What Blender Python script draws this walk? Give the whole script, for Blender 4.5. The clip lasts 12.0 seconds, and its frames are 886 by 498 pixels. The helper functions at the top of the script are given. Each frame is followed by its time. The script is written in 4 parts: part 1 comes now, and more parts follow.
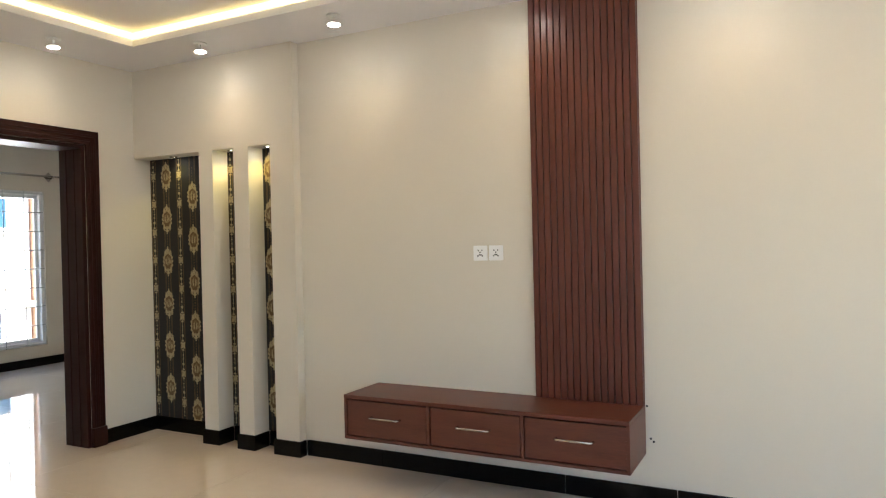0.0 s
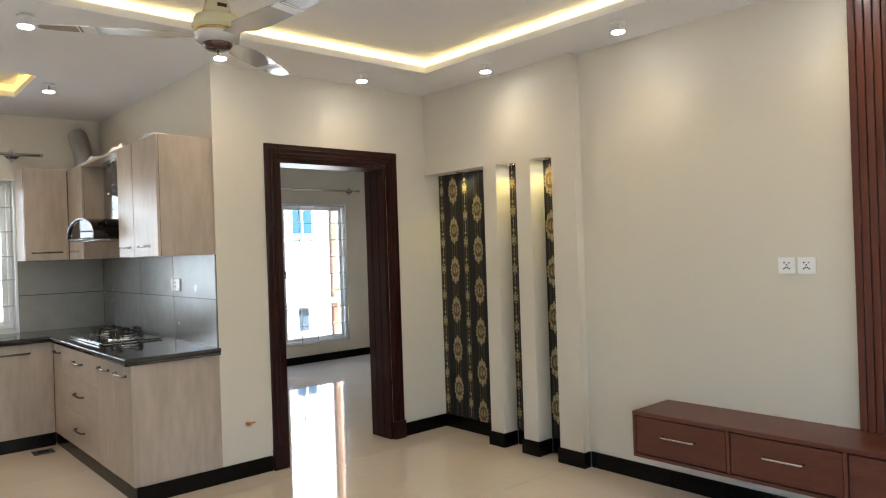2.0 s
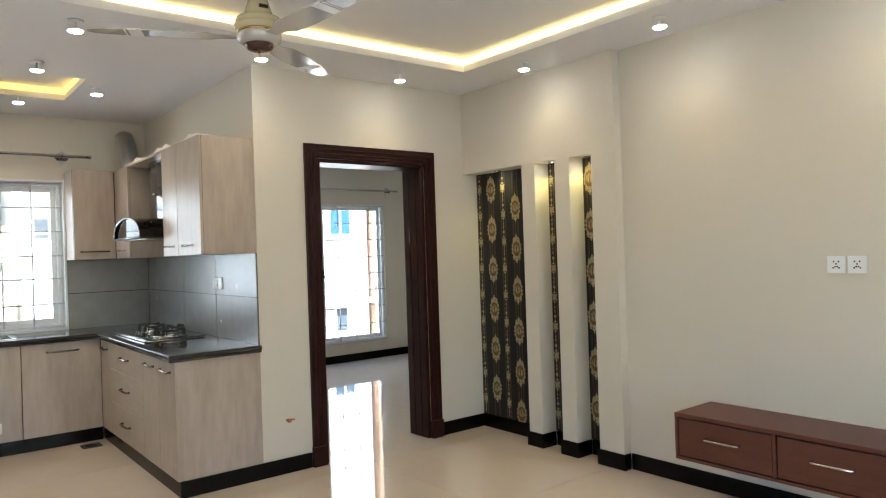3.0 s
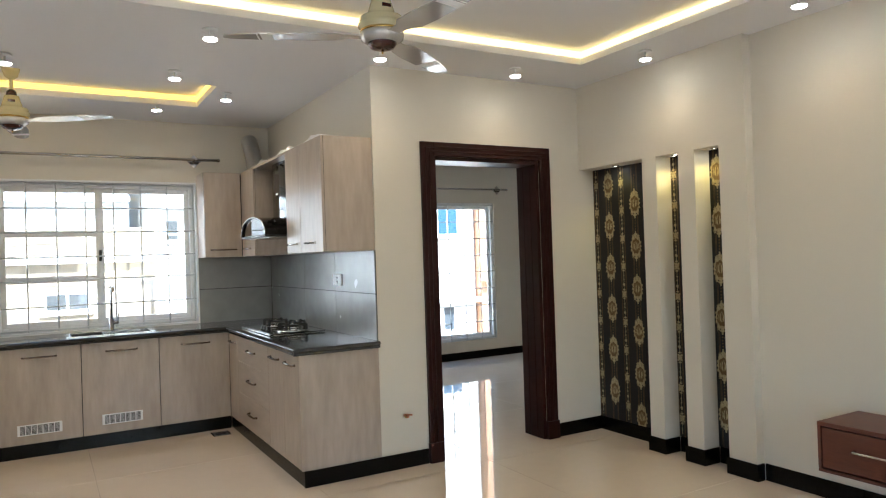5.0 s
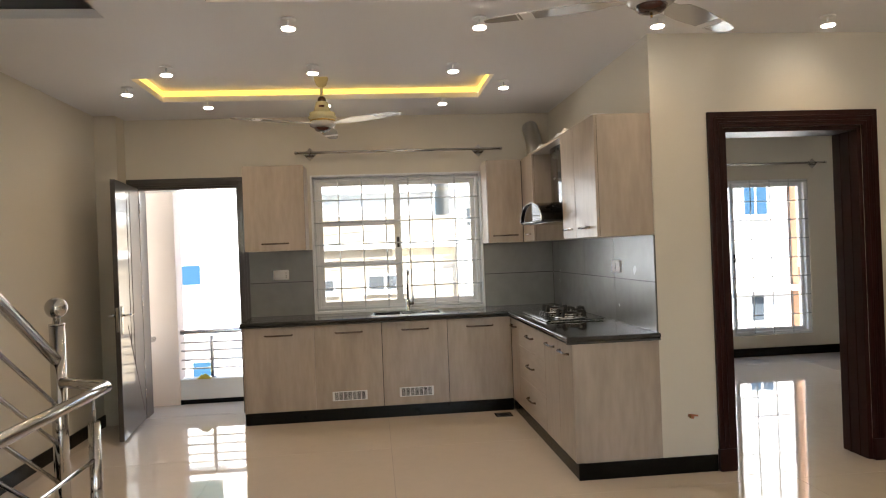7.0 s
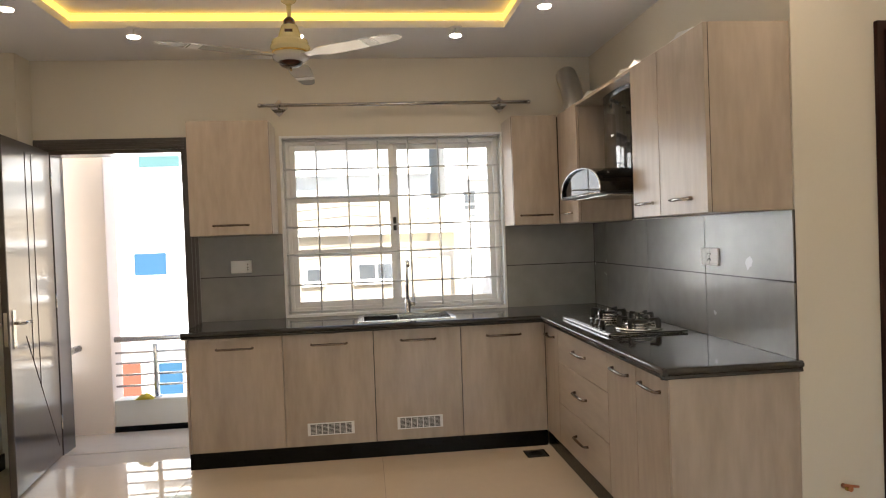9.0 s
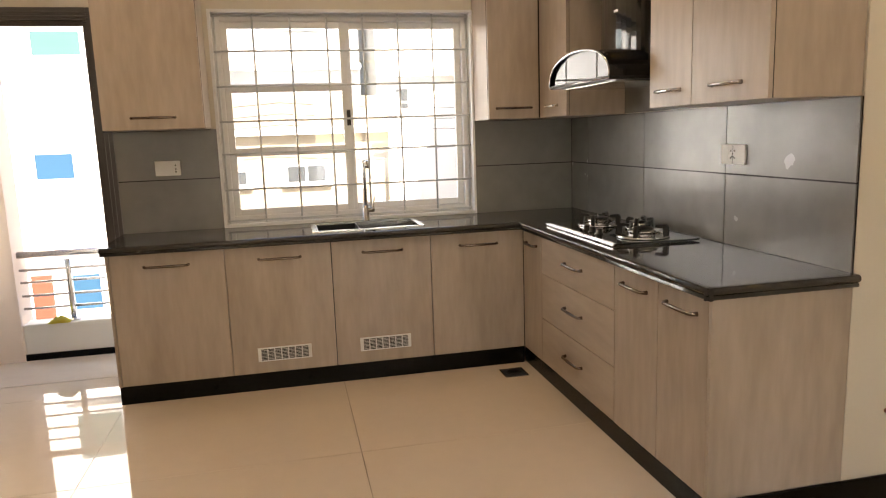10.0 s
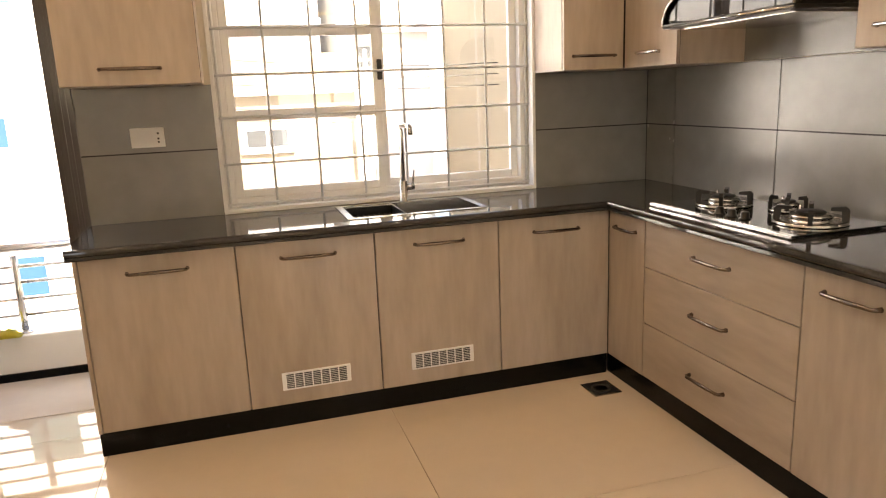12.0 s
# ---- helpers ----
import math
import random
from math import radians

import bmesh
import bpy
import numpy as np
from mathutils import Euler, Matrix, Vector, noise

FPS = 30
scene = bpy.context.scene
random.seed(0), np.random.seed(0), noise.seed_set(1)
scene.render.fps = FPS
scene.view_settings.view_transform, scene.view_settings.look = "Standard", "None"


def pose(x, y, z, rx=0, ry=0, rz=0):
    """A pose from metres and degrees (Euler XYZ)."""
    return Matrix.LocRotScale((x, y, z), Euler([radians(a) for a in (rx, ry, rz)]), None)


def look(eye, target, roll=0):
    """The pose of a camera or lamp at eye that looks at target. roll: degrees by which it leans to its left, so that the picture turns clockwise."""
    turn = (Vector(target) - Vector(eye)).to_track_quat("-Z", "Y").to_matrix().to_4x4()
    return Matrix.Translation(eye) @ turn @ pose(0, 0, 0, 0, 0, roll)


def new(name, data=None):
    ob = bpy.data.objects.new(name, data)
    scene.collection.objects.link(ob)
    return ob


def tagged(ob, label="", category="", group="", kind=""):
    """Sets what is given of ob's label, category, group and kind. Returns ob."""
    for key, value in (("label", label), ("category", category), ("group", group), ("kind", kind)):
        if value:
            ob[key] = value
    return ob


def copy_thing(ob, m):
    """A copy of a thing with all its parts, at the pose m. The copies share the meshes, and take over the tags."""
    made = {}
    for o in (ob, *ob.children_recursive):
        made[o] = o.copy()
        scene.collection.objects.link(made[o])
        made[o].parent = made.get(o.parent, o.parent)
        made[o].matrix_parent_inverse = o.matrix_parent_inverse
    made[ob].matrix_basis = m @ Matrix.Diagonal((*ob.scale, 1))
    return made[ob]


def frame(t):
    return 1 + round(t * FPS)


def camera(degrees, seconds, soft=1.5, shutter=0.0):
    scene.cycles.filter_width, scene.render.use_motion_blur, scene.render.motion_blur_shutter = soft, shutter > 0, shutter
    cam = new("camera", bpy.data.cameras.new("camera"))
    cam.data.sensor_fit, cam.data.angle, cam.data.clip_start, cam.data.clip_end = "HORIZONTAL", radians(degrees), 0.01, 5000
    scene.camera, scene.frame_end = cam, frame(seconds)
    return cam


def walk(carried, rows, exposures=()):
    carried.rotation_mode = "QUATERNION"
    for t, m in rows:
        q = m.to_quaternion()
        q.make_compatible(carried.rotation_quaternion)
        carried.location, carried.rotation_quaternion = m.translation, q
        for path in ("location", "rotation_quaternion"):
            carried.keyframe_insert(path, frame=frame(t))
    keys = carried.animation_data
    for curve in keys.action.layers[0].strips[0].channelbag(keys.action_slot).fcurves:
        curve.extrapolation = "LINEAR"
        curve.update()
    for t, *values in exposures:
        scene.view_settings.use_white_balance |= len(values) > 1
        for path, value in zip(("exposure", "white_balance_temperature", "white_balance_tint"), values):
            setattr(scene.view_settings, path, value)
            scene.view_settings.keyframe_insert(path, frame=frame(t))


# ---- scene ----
cam = camera(65.0, 12.0, soft=1.15)
PATH = [
    (0, (-0.888, 0.16, 1.408), (-1.808, 1.936, 1.393), -1.3),
    (0.5, (-0.895, 0.141, 1.435), (-1.829, 1.909, 1.425), -1.3),
    (1, (-0.939, 0.109, 1.488), (-2.136, 1.711, 1.48), -1.5),
    (1.5, (-1.008, 0.088, 1.494), (-2.403, 1.521, 1.487), -1.7),
    (2, (-1.015, 0.08, 1.497), (-2.513, 1.405, 1.497), -1.9),
    (2.5, (-1.022, 0.082, 1.492), (-2.57, 1.349, 1.496), -1.9),
    (4.5, (-1.07, 0.043, 1.47), (-2.711, 1.187, 1.483), -1.8),
    (5, (-1.109, 0.035, 1.467), (-2.843, 1.032, 1.483), -1.9),
    (5.5, (-1.112, 0.049, 1.471), (-2.954, 0.827, 1.496), -2.1),
    (6, (-1.11, 0.096, 1.495), (-3.04, 0.622, 1.517), -2.1),
    (6.5, (-1.106, 0.158, 1.485), (-3.076, 0.506, 1.508), -2.1),
    (7, (-1.222, 0.23, 1.473), (-3.212, 0.43, 1.473), -2.2),
    (9, (-2.782, 0.244, 1.458), (-4.769, 0.468, 1.419), -2.1),
    (9.5, (-3.125, 0.168, 1.434), (-5.074, 0.616, 1.393), -2.2),
    (10, (-3.403, 0.063, 1.431), (-5.331, 0.485, 1.106), -2.0),
    (10.5, (-3.663, -0.064, 1.435), (-5.566, 0.36, 0.987), -1.9),
    (11, (-3.955, -0.164, 1.419), (-5.831, 0.362, 0.964), -2.1),
    (11.5, (-4.241, -0.223, 1.444), (-6.112, 0.328, 1.002), -2.3),
    (12, (-4.436, -0.281, 1.427), (-6.308, 0.271, 0.991), -2.4),
]
EXPOSURES = [(0.0, 2.87, 6000, 7), (1.0, 2.77, 5900, 7), (2.5, 2.87, 5700, 4), (4.5, 2.78, 5600, 3), (5.5, 2.63, 5880, 7), (6.5, 2.53, 6580, 10), (7.2, 2.38, 6280, 9), (9.5, 2.48, 6930, 12), (10.5, 2.68, 7820, 16), (12.0, 2.93, 8100, 17)]
walk(cam, [(t, look(eye, target, roll)) for t, eye, target, roll in PATH], EXPOSURES)

# ---- world and sun ----
world = bpy.data.worlds.new("sky")
scene.world = world
world.use_nodes = True
sky = world.node_tree.nodes.new("ShaderNodeTexSky")
sky.sky_type, sky.sun_disc = "NISHITA", False
SUN_EL, SUN_AZ = 42.0, 74.0
sky.sun_elevation, sky.sun_rotation = radians(SUN_EL), radians(SUN_AZ)
world.node_tree.links.new(sky.outputs[0], world.node_tree.nodes["Background"].inputs[0])
world.node_tree.nodes["Background"].inputs[1].default_value = 0.15
sun_lamp = bpy.data.lights.new("sun", "SUN")
sun_lamp.energy, sun_lamp.angle, sun_lamp.color = 5.0, radians(0.5), (1.0, 0.95, 0.88)
sun = new("sun", sun_lamp)
sun_dir = Vector((math.sin(radians(SUN_AZ)) * math.cos(radians(SUN_EL)), math.cos(radians(SUN_AZ)) * math.cos(radians(SUN_EL)), math.sin(radians(SUN_EL))))
sun.matrix_basis = look(sun_dir * 30, (0, 0, 0))
DOWN_W, NICHE_W, LED, LED_K = 1.3, 0.62, 0.52, 0.40
WARM, GOLD = (1.0, 0.69, 0.38), (1.0, 0.80, 0.22)


# ---- materials ----
def material(name, base, rough=0.5, metal=0.0, dark=None, scale=6.0, fine=60.0, amount=0.35, bump=0.05, stretch=(1, 1, 1), rand=0.0, coat=0.0, rough_var=0.1, spec=0.5, detail=6.0, span=(0.34, 0.66)):
    m = bpy.data.materials.new(name)
    m.use_nodes = True
    nt = m.node_tree
    b = nt.nodes["Principled BSDF"]
    n, l = nt.nodes.new, nt.links.new
    co = n("ShaderNodeTexCoord")
    mp = n("ShaderNodeMapping")
    mp.inputs["Scale"].default_value = stretch
    l(co.outputs["Object"], mp.inputs["Vector"])
    vec = mp.outputs["Vector"]
    if rand:
        oi = n("ShaderNodeObjectInfo")
        add = n("ShaderNodeVectorMath")
        add.operation = "MULTIPLY_ADD"
        add.inputs[1].default_value = (13.0, 7.0, 5.0)
        l(oi.outputs["Random"], add.inputs[0])
        l(vec, add.inputs[2])
        vec = add.outputs[0]
    big, small = n("ShaderNodeTexNoise"), n("ShaderNodeTexNoise")
    big.inputs["Scale"].default_value, small.inputs["Scale"].default_value = scale, fine
    big.inputs["Detail"].default_value, small.inputs["Detail"].default_value = detail, min(detail, 4)
    l(vec, big.inputs["Vector"]), l(vec, small.inputs["Vector"])
    mix = n("ShaderNodeMix")
    mix.data_type = "FLOAT"
    mix.inputs[0].default_value = 0.4
    l(big.outputs["Fac"], mix.inputs[2]), l(small.outputs["Fac"], mix.inputs[3])
    ramp = n("ShaderNodeValToRGB")
    d = dark or [c * 0.8 for c in base]
    ramp.color_ramp.elements[0].color = [a + (c - a) * (1 - amount) for a, c in zip(d, base)] + [1]
    ramp.color_ramp.elements[1].color = (*base, 1)
    ramp.color_ramp.elements[0].position, ramp.color_ramp.elements[1].position = span
    l(mix.outputs[0], ramp.inputs[0])
    l(ramp.outputs[0], b.inputs["Base Color"])
    b.inputs["Metallic"].default_value = metal
    b.inputs["Specular IOR Level"].default_value = spec
    b.inputs["Coat Weight"].default_value = coat
    b.inputs["Coat Roughness"].default_value = 0.08
    rr = n("ShaderNodeMapRange")
    rr.inputs["To Min"].default_value, rr.inputs["To Max"].default_value = max(rough * (1 - rough_var), 0), min(rough * (1 + rough_var), 1)
    l(big.outputs["Fac"], rr.inputs["Value"])
    l(rr.outputs[0], b.inputs["Roughness"])
    if bump:
        bp = n("ShaderNodeBump")
        bp.inputs["Strength"].default_value, bp.inputs["Distance"].default_value = bump, 0.002
        l(mix.outputs[0], bp.inputs["Height"])
        l(bp.outputs[0], b.inputs["Normal"])
    return m


def glowing(name, color, strength):
    m = bpy.data.materials.new(name)
    m.use_nodes = True
    b = m.node_tree.nodes["Principled BSDF"]
    b.inputs["Base Color"].default_value = (*color, 1)
    b.inputs["Emission Color"].default_value = (*color, 1)
    b.inputs["Emission Strength"].default_value = strength
    return m


def clear_glass(name, tint=(1, 1, 1), gloss=0.10):
    m = bpy.data.materials.new(name)
    m.use_nodes = True
    nt = m.node_tree
    nt.nodes.remove(nt.nodes["Principled BSDF"])
    tr, gl, mx = nt.nodes.new("ShaderNodeBsdfTransparent"), nt.nodes.new("ShaderNodeBsdfGlossy"), nt.nodes.new("ShaderNodeMixShader")
    tr.inputs[0].default_value = (*tint, 1)
    gl.inputs["Roughness"].default_value = 0.02
    mx.inputs[0].default_value = gloss
    nt.links.new(tr.outputs[0], mx.inputs[1]), nt.links.new(gl.outputs[0], mx.inputs[2])
    nt.links.new(mx.outputs[0], nt.nodes["Material Output"].inputs[0])
    return m


PAINT = material("cream_wall_paint", (0.67, 0.615, 0.515), 0.55, scale=1.2, fine=90, amount=0.12, bump=0.12)
WHITE = material("white_ceiling_paint", (0.78, 0.77, 0.77), 0.7, scale=1.0, fine=80, amount=0.1, bump=0.06)
TILE = material("polished_cream_tile", (0.67, 0.57, 0.455), 0.03, spec=0.75, scale=2.2, fine=14, amount=0.28, dark=(0.54, 0.47, 0.38), bump=0.015, rand=1, rough_var=0.35)
GROUT = material("grey_grout", (0.30, 0.27, 0.24), 0.8)
SKIRT = material("black_granite_skirting", (0.0045, 0.0045, 0.005), 0.24, spec=0.16, scale=30, fine=300, amount=0.6, dark=(0.002, 0.002, 0.002), bump=0.0, rough_var=0.3)
MAHOG = material("dark_mahogany", (0.030, 0.0060, 0.0046), 0.36, spec=0.22, scale=3, fine=30, amount=0.7, dark=(0.009, 0.0026, 0.0027), bump=0.08, stretch=(8, 8, 0.6), coat=0.03)
MAHOGD = material("near_black_door_wood", (0.030, 0.020, 0.017), 0.30, spec=1.0, scale=3, fine=30, amount=0.6, dark=(0.018, 0.012, 0.011), bump=0.015, stretch=(8, 8, 0.6), coat=0.8)
TEAK = material("red_brown_stained_wood", (0.128, 0.035, 0.019), 0.42, scale=2.5, fine=26, amount=0.75, dark=(0.062, 0.016, 0.009), bump=0.12, stretch=(1.0, 5, 9), coat=0.08)
TEAKV = material("red_brown_slat_wood", (0.112, 0.027, 0.013), 0.40, scale=2.5, fine=26, amount=0.85, dark=(0.07, 0.016, 0.009), bump=0.12, stretch=(9, 9, 0.7), rand=1, coat=0.1)
ASH = material("pale_ash_laminate", (0.50, 0.42, 0.345), 0.30, detail=3.0, scale=1.6, fine=7, amount=0.9, dark=(0.36, 0.290, 0.226), bump=0.0, stretch=(3.6, 3.6, 0.75), rand=1, rough_var=0.05)
ASHH = material("pale_ash_laminate_crossgrain", (0.50, 0.42, 0.345), 0.30, detail=3.0, scale=1.6, fine=7, amount=0.9, dark=(0.36, 0.290, 0.226), bump=0.0, stretch=(0.75, 3.6, 3.6), rand=1, rough_var=0.05)
# near-black: real grout joints, and shade painted into the cabinet door gaps
EDGE = material("dark_grout_and_gap_shade", (0.014, 0.010, 0.008), 0.8)
STONE = material("dark_grey_marble", (0.050, 0.047, 0.046), 0.055, scale=5, fine=120, amount=0.7, dark=(0.018, 0.017, 0.017), bump=0.01, rough_var=0.3)
SPLASH = material("grey_cement_tile", (0.27, 0.265, 0.245), 0.27, spec=1.0, detail=4.0, scale=2.6, fine=8, amount=1.0, span=(0.15, 0.85), dark=(0.15, 0.145, 0.132), bump=0.0, rand=1, rough_var=0.05)
CHROME = material("polished_steel", (0.60, 0.59, 0.575), 0.10, 1.0, amount=0.1, bump=0.0)
BRONZE = material("brushed_dark_nickel", (0.21, 0.17, 0.15), 0.24, 1.0, amount=0.2, bump=0.0)
STEEL = material("brushed_steel", (0.60, 0.59, 0.57), 0.23, 1.0, amount=0.15, bump=0.02, stretch=(1, 20, 1))
GRILLE = material("grey_white_grille_paint", (0.68, 0.69, 0.69), 0.45, amount=0.2, bump=0.0)
VISOR = material("dark_visor_glass", (0.006, 0.006, 0.007), 0.03, spec=0.5, amount=0.1, bump=0.0)
PVC = material("white_pvc", (0.80, 0.80, 0.79), 0.34, amount=0.08, bump=0.0)
PLASTIC = material("white_switch_plastic", (0.84, 0.84, 0.83), 0.34, amount=0.06, bump=0.0)
BLACK = material("black_plastic", (0.007, 0.007, 0.007), 0.35, amount=0.3, bump=0.02)
GLOSSBLACK = material("black_glass", (0.006, 0.006, 0.007), 0.04, amount=0.1, bump=0.0, coat=0.5)
IRON = material("cast_iron", (0.018, 0.017, 0.016), 0.55, fine=200, bump=0.2)
CREAM = material("cream_fan_enamel", (0.66, 0.60, 0.36), 0.22, amount=0.1, bump=0.0, coat=0.4)
BLADE = material("pearl_fan_blade", (0.60, 0.585, 0.56), 0.16, 0.35, amount=0.15, bump=0.0)
MAROON = material("maroon_fan_enamel", (0.055, 0.014, 0.010), 0.15, amount=0.1, bump=0.0, coat=0.5)
GOLDM = material("gold_trim", (0.62, 0.42, 0.13), 0.25, 1.0, amount=0.2, bump=0.0)
PAPER = material("black_wallpaper", (0.0045, 0.0045, 0.007), 0.6, fine=180, amount=0.5, bump=0.1)
GILT = material("gold_wallpaper_print", (0.53, 0.44, 0.25), 0.40, 0.25, scale=60, fine=240, amount=0.85, dark=(0.16, 0.11, 0.045), bump=0.25)
GILTD = material("bronze_wallpaper_print", (0.17, 0.10, 0.040), 0.42, 0.25, scale=60, fine=240, amount=0.85, dark=(0.09, 0.055, 0.02), bump=0.25)
FOIL = material("aluminium_foil_duct", (0.86, 0.85, 0.83), 0.38, 1.0, fine=40, bump=0.6)
COPPER = material("copper_fitting", (0.55, 0.22, 0.12), 0.3, 0.9)
PLASTER = material("white_render", (0.80, 0.79, 0.76), 0.85, scale=0.5, fine=6, amount=0.25, bump=0.1)
PEACH = material("peach_render", (0.83, 0.72, 0.64), 0.85, scale=0.5, fine=6, amount=0.25, bump=0.1)
# white and cream renders darkened so that sunlit fronts look shaded
DIMWHITE = material("white_render_darkened", (0.38, 0.385, 0.38), 0.85, scale=0.5, fine=6, amount=0.3, bump=0.1)
CREAMW = material("cream_render_darkened", (0.27, 0.225, 0.165), 0.85, scale=0.5, fine=6, amount=0.35, bump=0.1)
TERRA = material("terracotta_render", (0.50, 0.28, 0.17), 0.85, scale=0.5, fine=6, amount=0.25, bump=0.1)
ORANGE = material("terracotta_paint", (0.17, 0.030, 0.012), 0.7, scale=2, amount=0.3)
GREYW = material("grey_render", (0.42, 0.42, 0.40), 0.85, scale=0.6, fine=6, amount=0.4, bump=0.1)
BLUEG = material("blue_window_glass", (0.018, 0.06, 0.11), 0.5, spec=0.2, amount=0.3, bump=0.0, scale=2)
DARKG = material("dark_window_glass", (0.045, 0.055, 0.065), 0.5, spec=0.2, amount=0.3, bump=0.0, scale=2)
TEALG = material("pale_teal_window_glass", (0.035, 0.085, 0.085), 0.3, spec=0.5, amount=0.3, bump=0.0, scale=2)
HAZYG = material("pale_grey_window_glass", (0.045, 0.05, 0.053), 0.3, spec=0.5, amount=0.3, bump=0.0, scale=2)
GROUND = material("dusty_concrete_ground", (0.34, 0.32, 0.29), 0.9, scale=0.3, fine=8, amount=0.5, bump=0.3)
YELLOW = material("yellow_plastic", (0.65, 0.55, 0.06), 0.4)
GLASS = clear_glass("clear_window_glass", (0.96, 0.98, 1.0), 0.08)
LAMP = glowing("lamp_diffuser", (1.0, 0.90, 0.76), 14.0)
LEDM = glowing("led_strip_warm", (1.0, 0.72, 0.26), LED)
LEDK = glowing("led_strip_yellow", (1.0, 0.62, 0.10), LED_K)


# ---- mesh helpers ----
def box(bm, x0, x1, y0, y1, z0, z1, bevel=0.0):
    r = bmesh.ops.create_cube(bm, size=1, matrix=Matrix.Translation(((x0 + x1) / 2, (y0 + y1) / 2, (z0 + z1) / 2)) @ Matrix.Diagonal((abs(x1 - x0), abs(y1 - y0), abs(z1 - z0), 1)))
    if bevel:
        edges = list({e for v in r["verts"] for e in v.link_edges})
        bmesh.ops.bevel(bm, geom=edges, offset=bevel, segments=2, profile=0.6, affect="EDGES")
    return bm


def boxed(*a, **k):
    return box(bmesh.new(), *a, **k)


def tube(bm, points, radius, sides=12, caps=True):
    pts = [Vector(p) for p in points]
    rings = []
    for i, p in enumerate(pts):
        d = (pts[min(i + 1, len(pts) - 1)] - pts[max(i - 1, 0)]).normalized()
        side = d.cross(Vector((0, 0, 1)) if abs(d.z) < 0.9 else Vector((1, 0, 0))).normalized()
        up = side.cross(d)
        r = radius[i] if isinstance(radius, (list, tuple)) else radius
        rings.append([bm.verts.new(p + side * r * math.cos(a) + up * r * math.sin(a)) for a in (2 * math.pi * k / sides for k in range(sides))])
    for a, b in zip(rings, rings[1:]):
        for k in range(sides):
            bm.faces.new((a[k], a[(k + 1) % sides], b[(k + 1) % sides], b[k])).smooth = True
    if caps:
        bm.faces.new(list(reversed(rings[0]))), bm.faces.new(rings[-1])
    return bm


def lathe(bm, profile, centre=(0, 0, 0), sides=28):
    cx, cy, cz = centre
    rings = [[bm.verts.new((cx + r * math.cos(a), cy + r * math.sin(a), cz + z)) for a in (2 * math.pi * k / sides for k in range(sides))] for r, z in profile]
    for a, b in zip(rings, rings[1:]):
        for k in range(sides):
            bm.faces.new((a[k], a[(k + 1) % sides], b[(k + 1) % sides], b[k])).smooth = True
    bm.faces.new(list(reversed(rings[0]))), bm.faces.new(rings[-1])
    return bm


def prism(bm, outline, axis, a, b):
    """A closed outline of 2D points pushed along an axis from a to b."""
    def at(p, v):
        return {"x": (v, p[0], p[1]), "y": (p[0], v, p[1]), "z": (p[0], p[1], v)}[axis]
    lo, hi = [bm.verts.new(at(p, a)) for p in outline], [bm.verts.new(at(p, b)) for p in outline]
    n = len(outline)
    for k in range(n):
        bm.faces.new((lo[k], lo[(k + 1) % n], hi[(k + 1) % n], hi[k]))
    bm.faces.new(list(reversed(lo))), bm.faces.new(hi)
    return bm


def finish(name, bm, mat):
    bmesh.ops.recalc_face_normals(bm, faces=bm.faces)
    me = bpy.data.meshes.new(name)
    bm.to_mesh(me)
    bm.free()
    me.materials.append(mat)
    return new(name, me)


def part(name, bm, mat, parent, label=""):
    ob = finish(name, bm, mat)
    ob.parent = parent
    ob.matrix_parent_inverse = base_of(parent).inverted()
    return tagged(ob, label)


def base_of(ob):
    """Where a parent stands: a thing has its own place, a part has none."""
    return ob.matrix_basis.copy()


def thing(name, loc, label, category, group=""):
    e = new(name)
    e.empty_display_size = 0.1
    e.location = loc
    return tagged(e, label, category, group)


def structure(name, bm, mat, label="", category=""):
    return tagged(finish(name, bm, mat), label, category, kind="structure")


def piece(name, me, parent, loc, turn=0.0):
    ob = new(name, me)
    ob.parent = parent
    ob.matrix_parent_inverse = base_of(parent).inverted()
    ob.matrix_basis = pose(*loc, 0, 0, turn)
    return ob


def shared(name, bm, mat):
    bmesh.ops.recalc_face_normals(bm, faces=bm.faces)
    me = bpy.data.meshes.new(name)
    bm.to_mesh(me)
    bm.free()
    me.materials.append(mat)
    return me


# ---- plan ----
XD, YK, XK = -5.45, 2.00, -7.95      # doorway wall, kitchen side wall, kitchen window wall
YN, YNB, YT = 3.83, 3.98, 3.90       # niche wall, niche back, television wall
YL, XB, CEIL = -2.22, 2.20, 2.78     # stair wall, wall behind, ceiling
XF = -9.37                           # window wall of the far room
UP = 2.87                            # raised ceiling in the coves
DY0, DY1, DZ = 2.465, 3.415, 2.175   # doorway opening
BY0, BY1, BZ = -1.95, -1.01, 2.15    # balcony door opening
WY0, WY1, WZ0, WZ1 = -0.33, 1.290, 0.912, 2.207
# far window: hidden left part widened to bring in more daylight
FY0, FY1, FZ0, FZ1 = 2.75, 5.635, 0.255, 2.178

# ---- shell ----
bm = boxed(-9.60, XB + 0.2, YL - 0.2, 6.8, -0.22, -0.012)
floor = structure("floor", bm, GROUT, "glossy cream porcelain tile floor with thin joints", "floor")
bm = bmesh.new()
box(bm, XD - 0.23, XD, YK, DY0, 0, 3.0)
box(bm, XD - 0.23, XD, DY1, YNB + 0.15, 0, 3.0)
box(bm, XD - 0.23, XD, DY0, DY1, DZ, 3.0)
structure("wall_doorway", bm, PAINT, "cream painted wall with a doorway", "wall")
structure("wall_kitchen_side", boxed(XK - 0.2, XD - 0.23, YK, YK + 0.2, 0, 3.0), PAINT, "cream painted kitchen side wall", "wall")
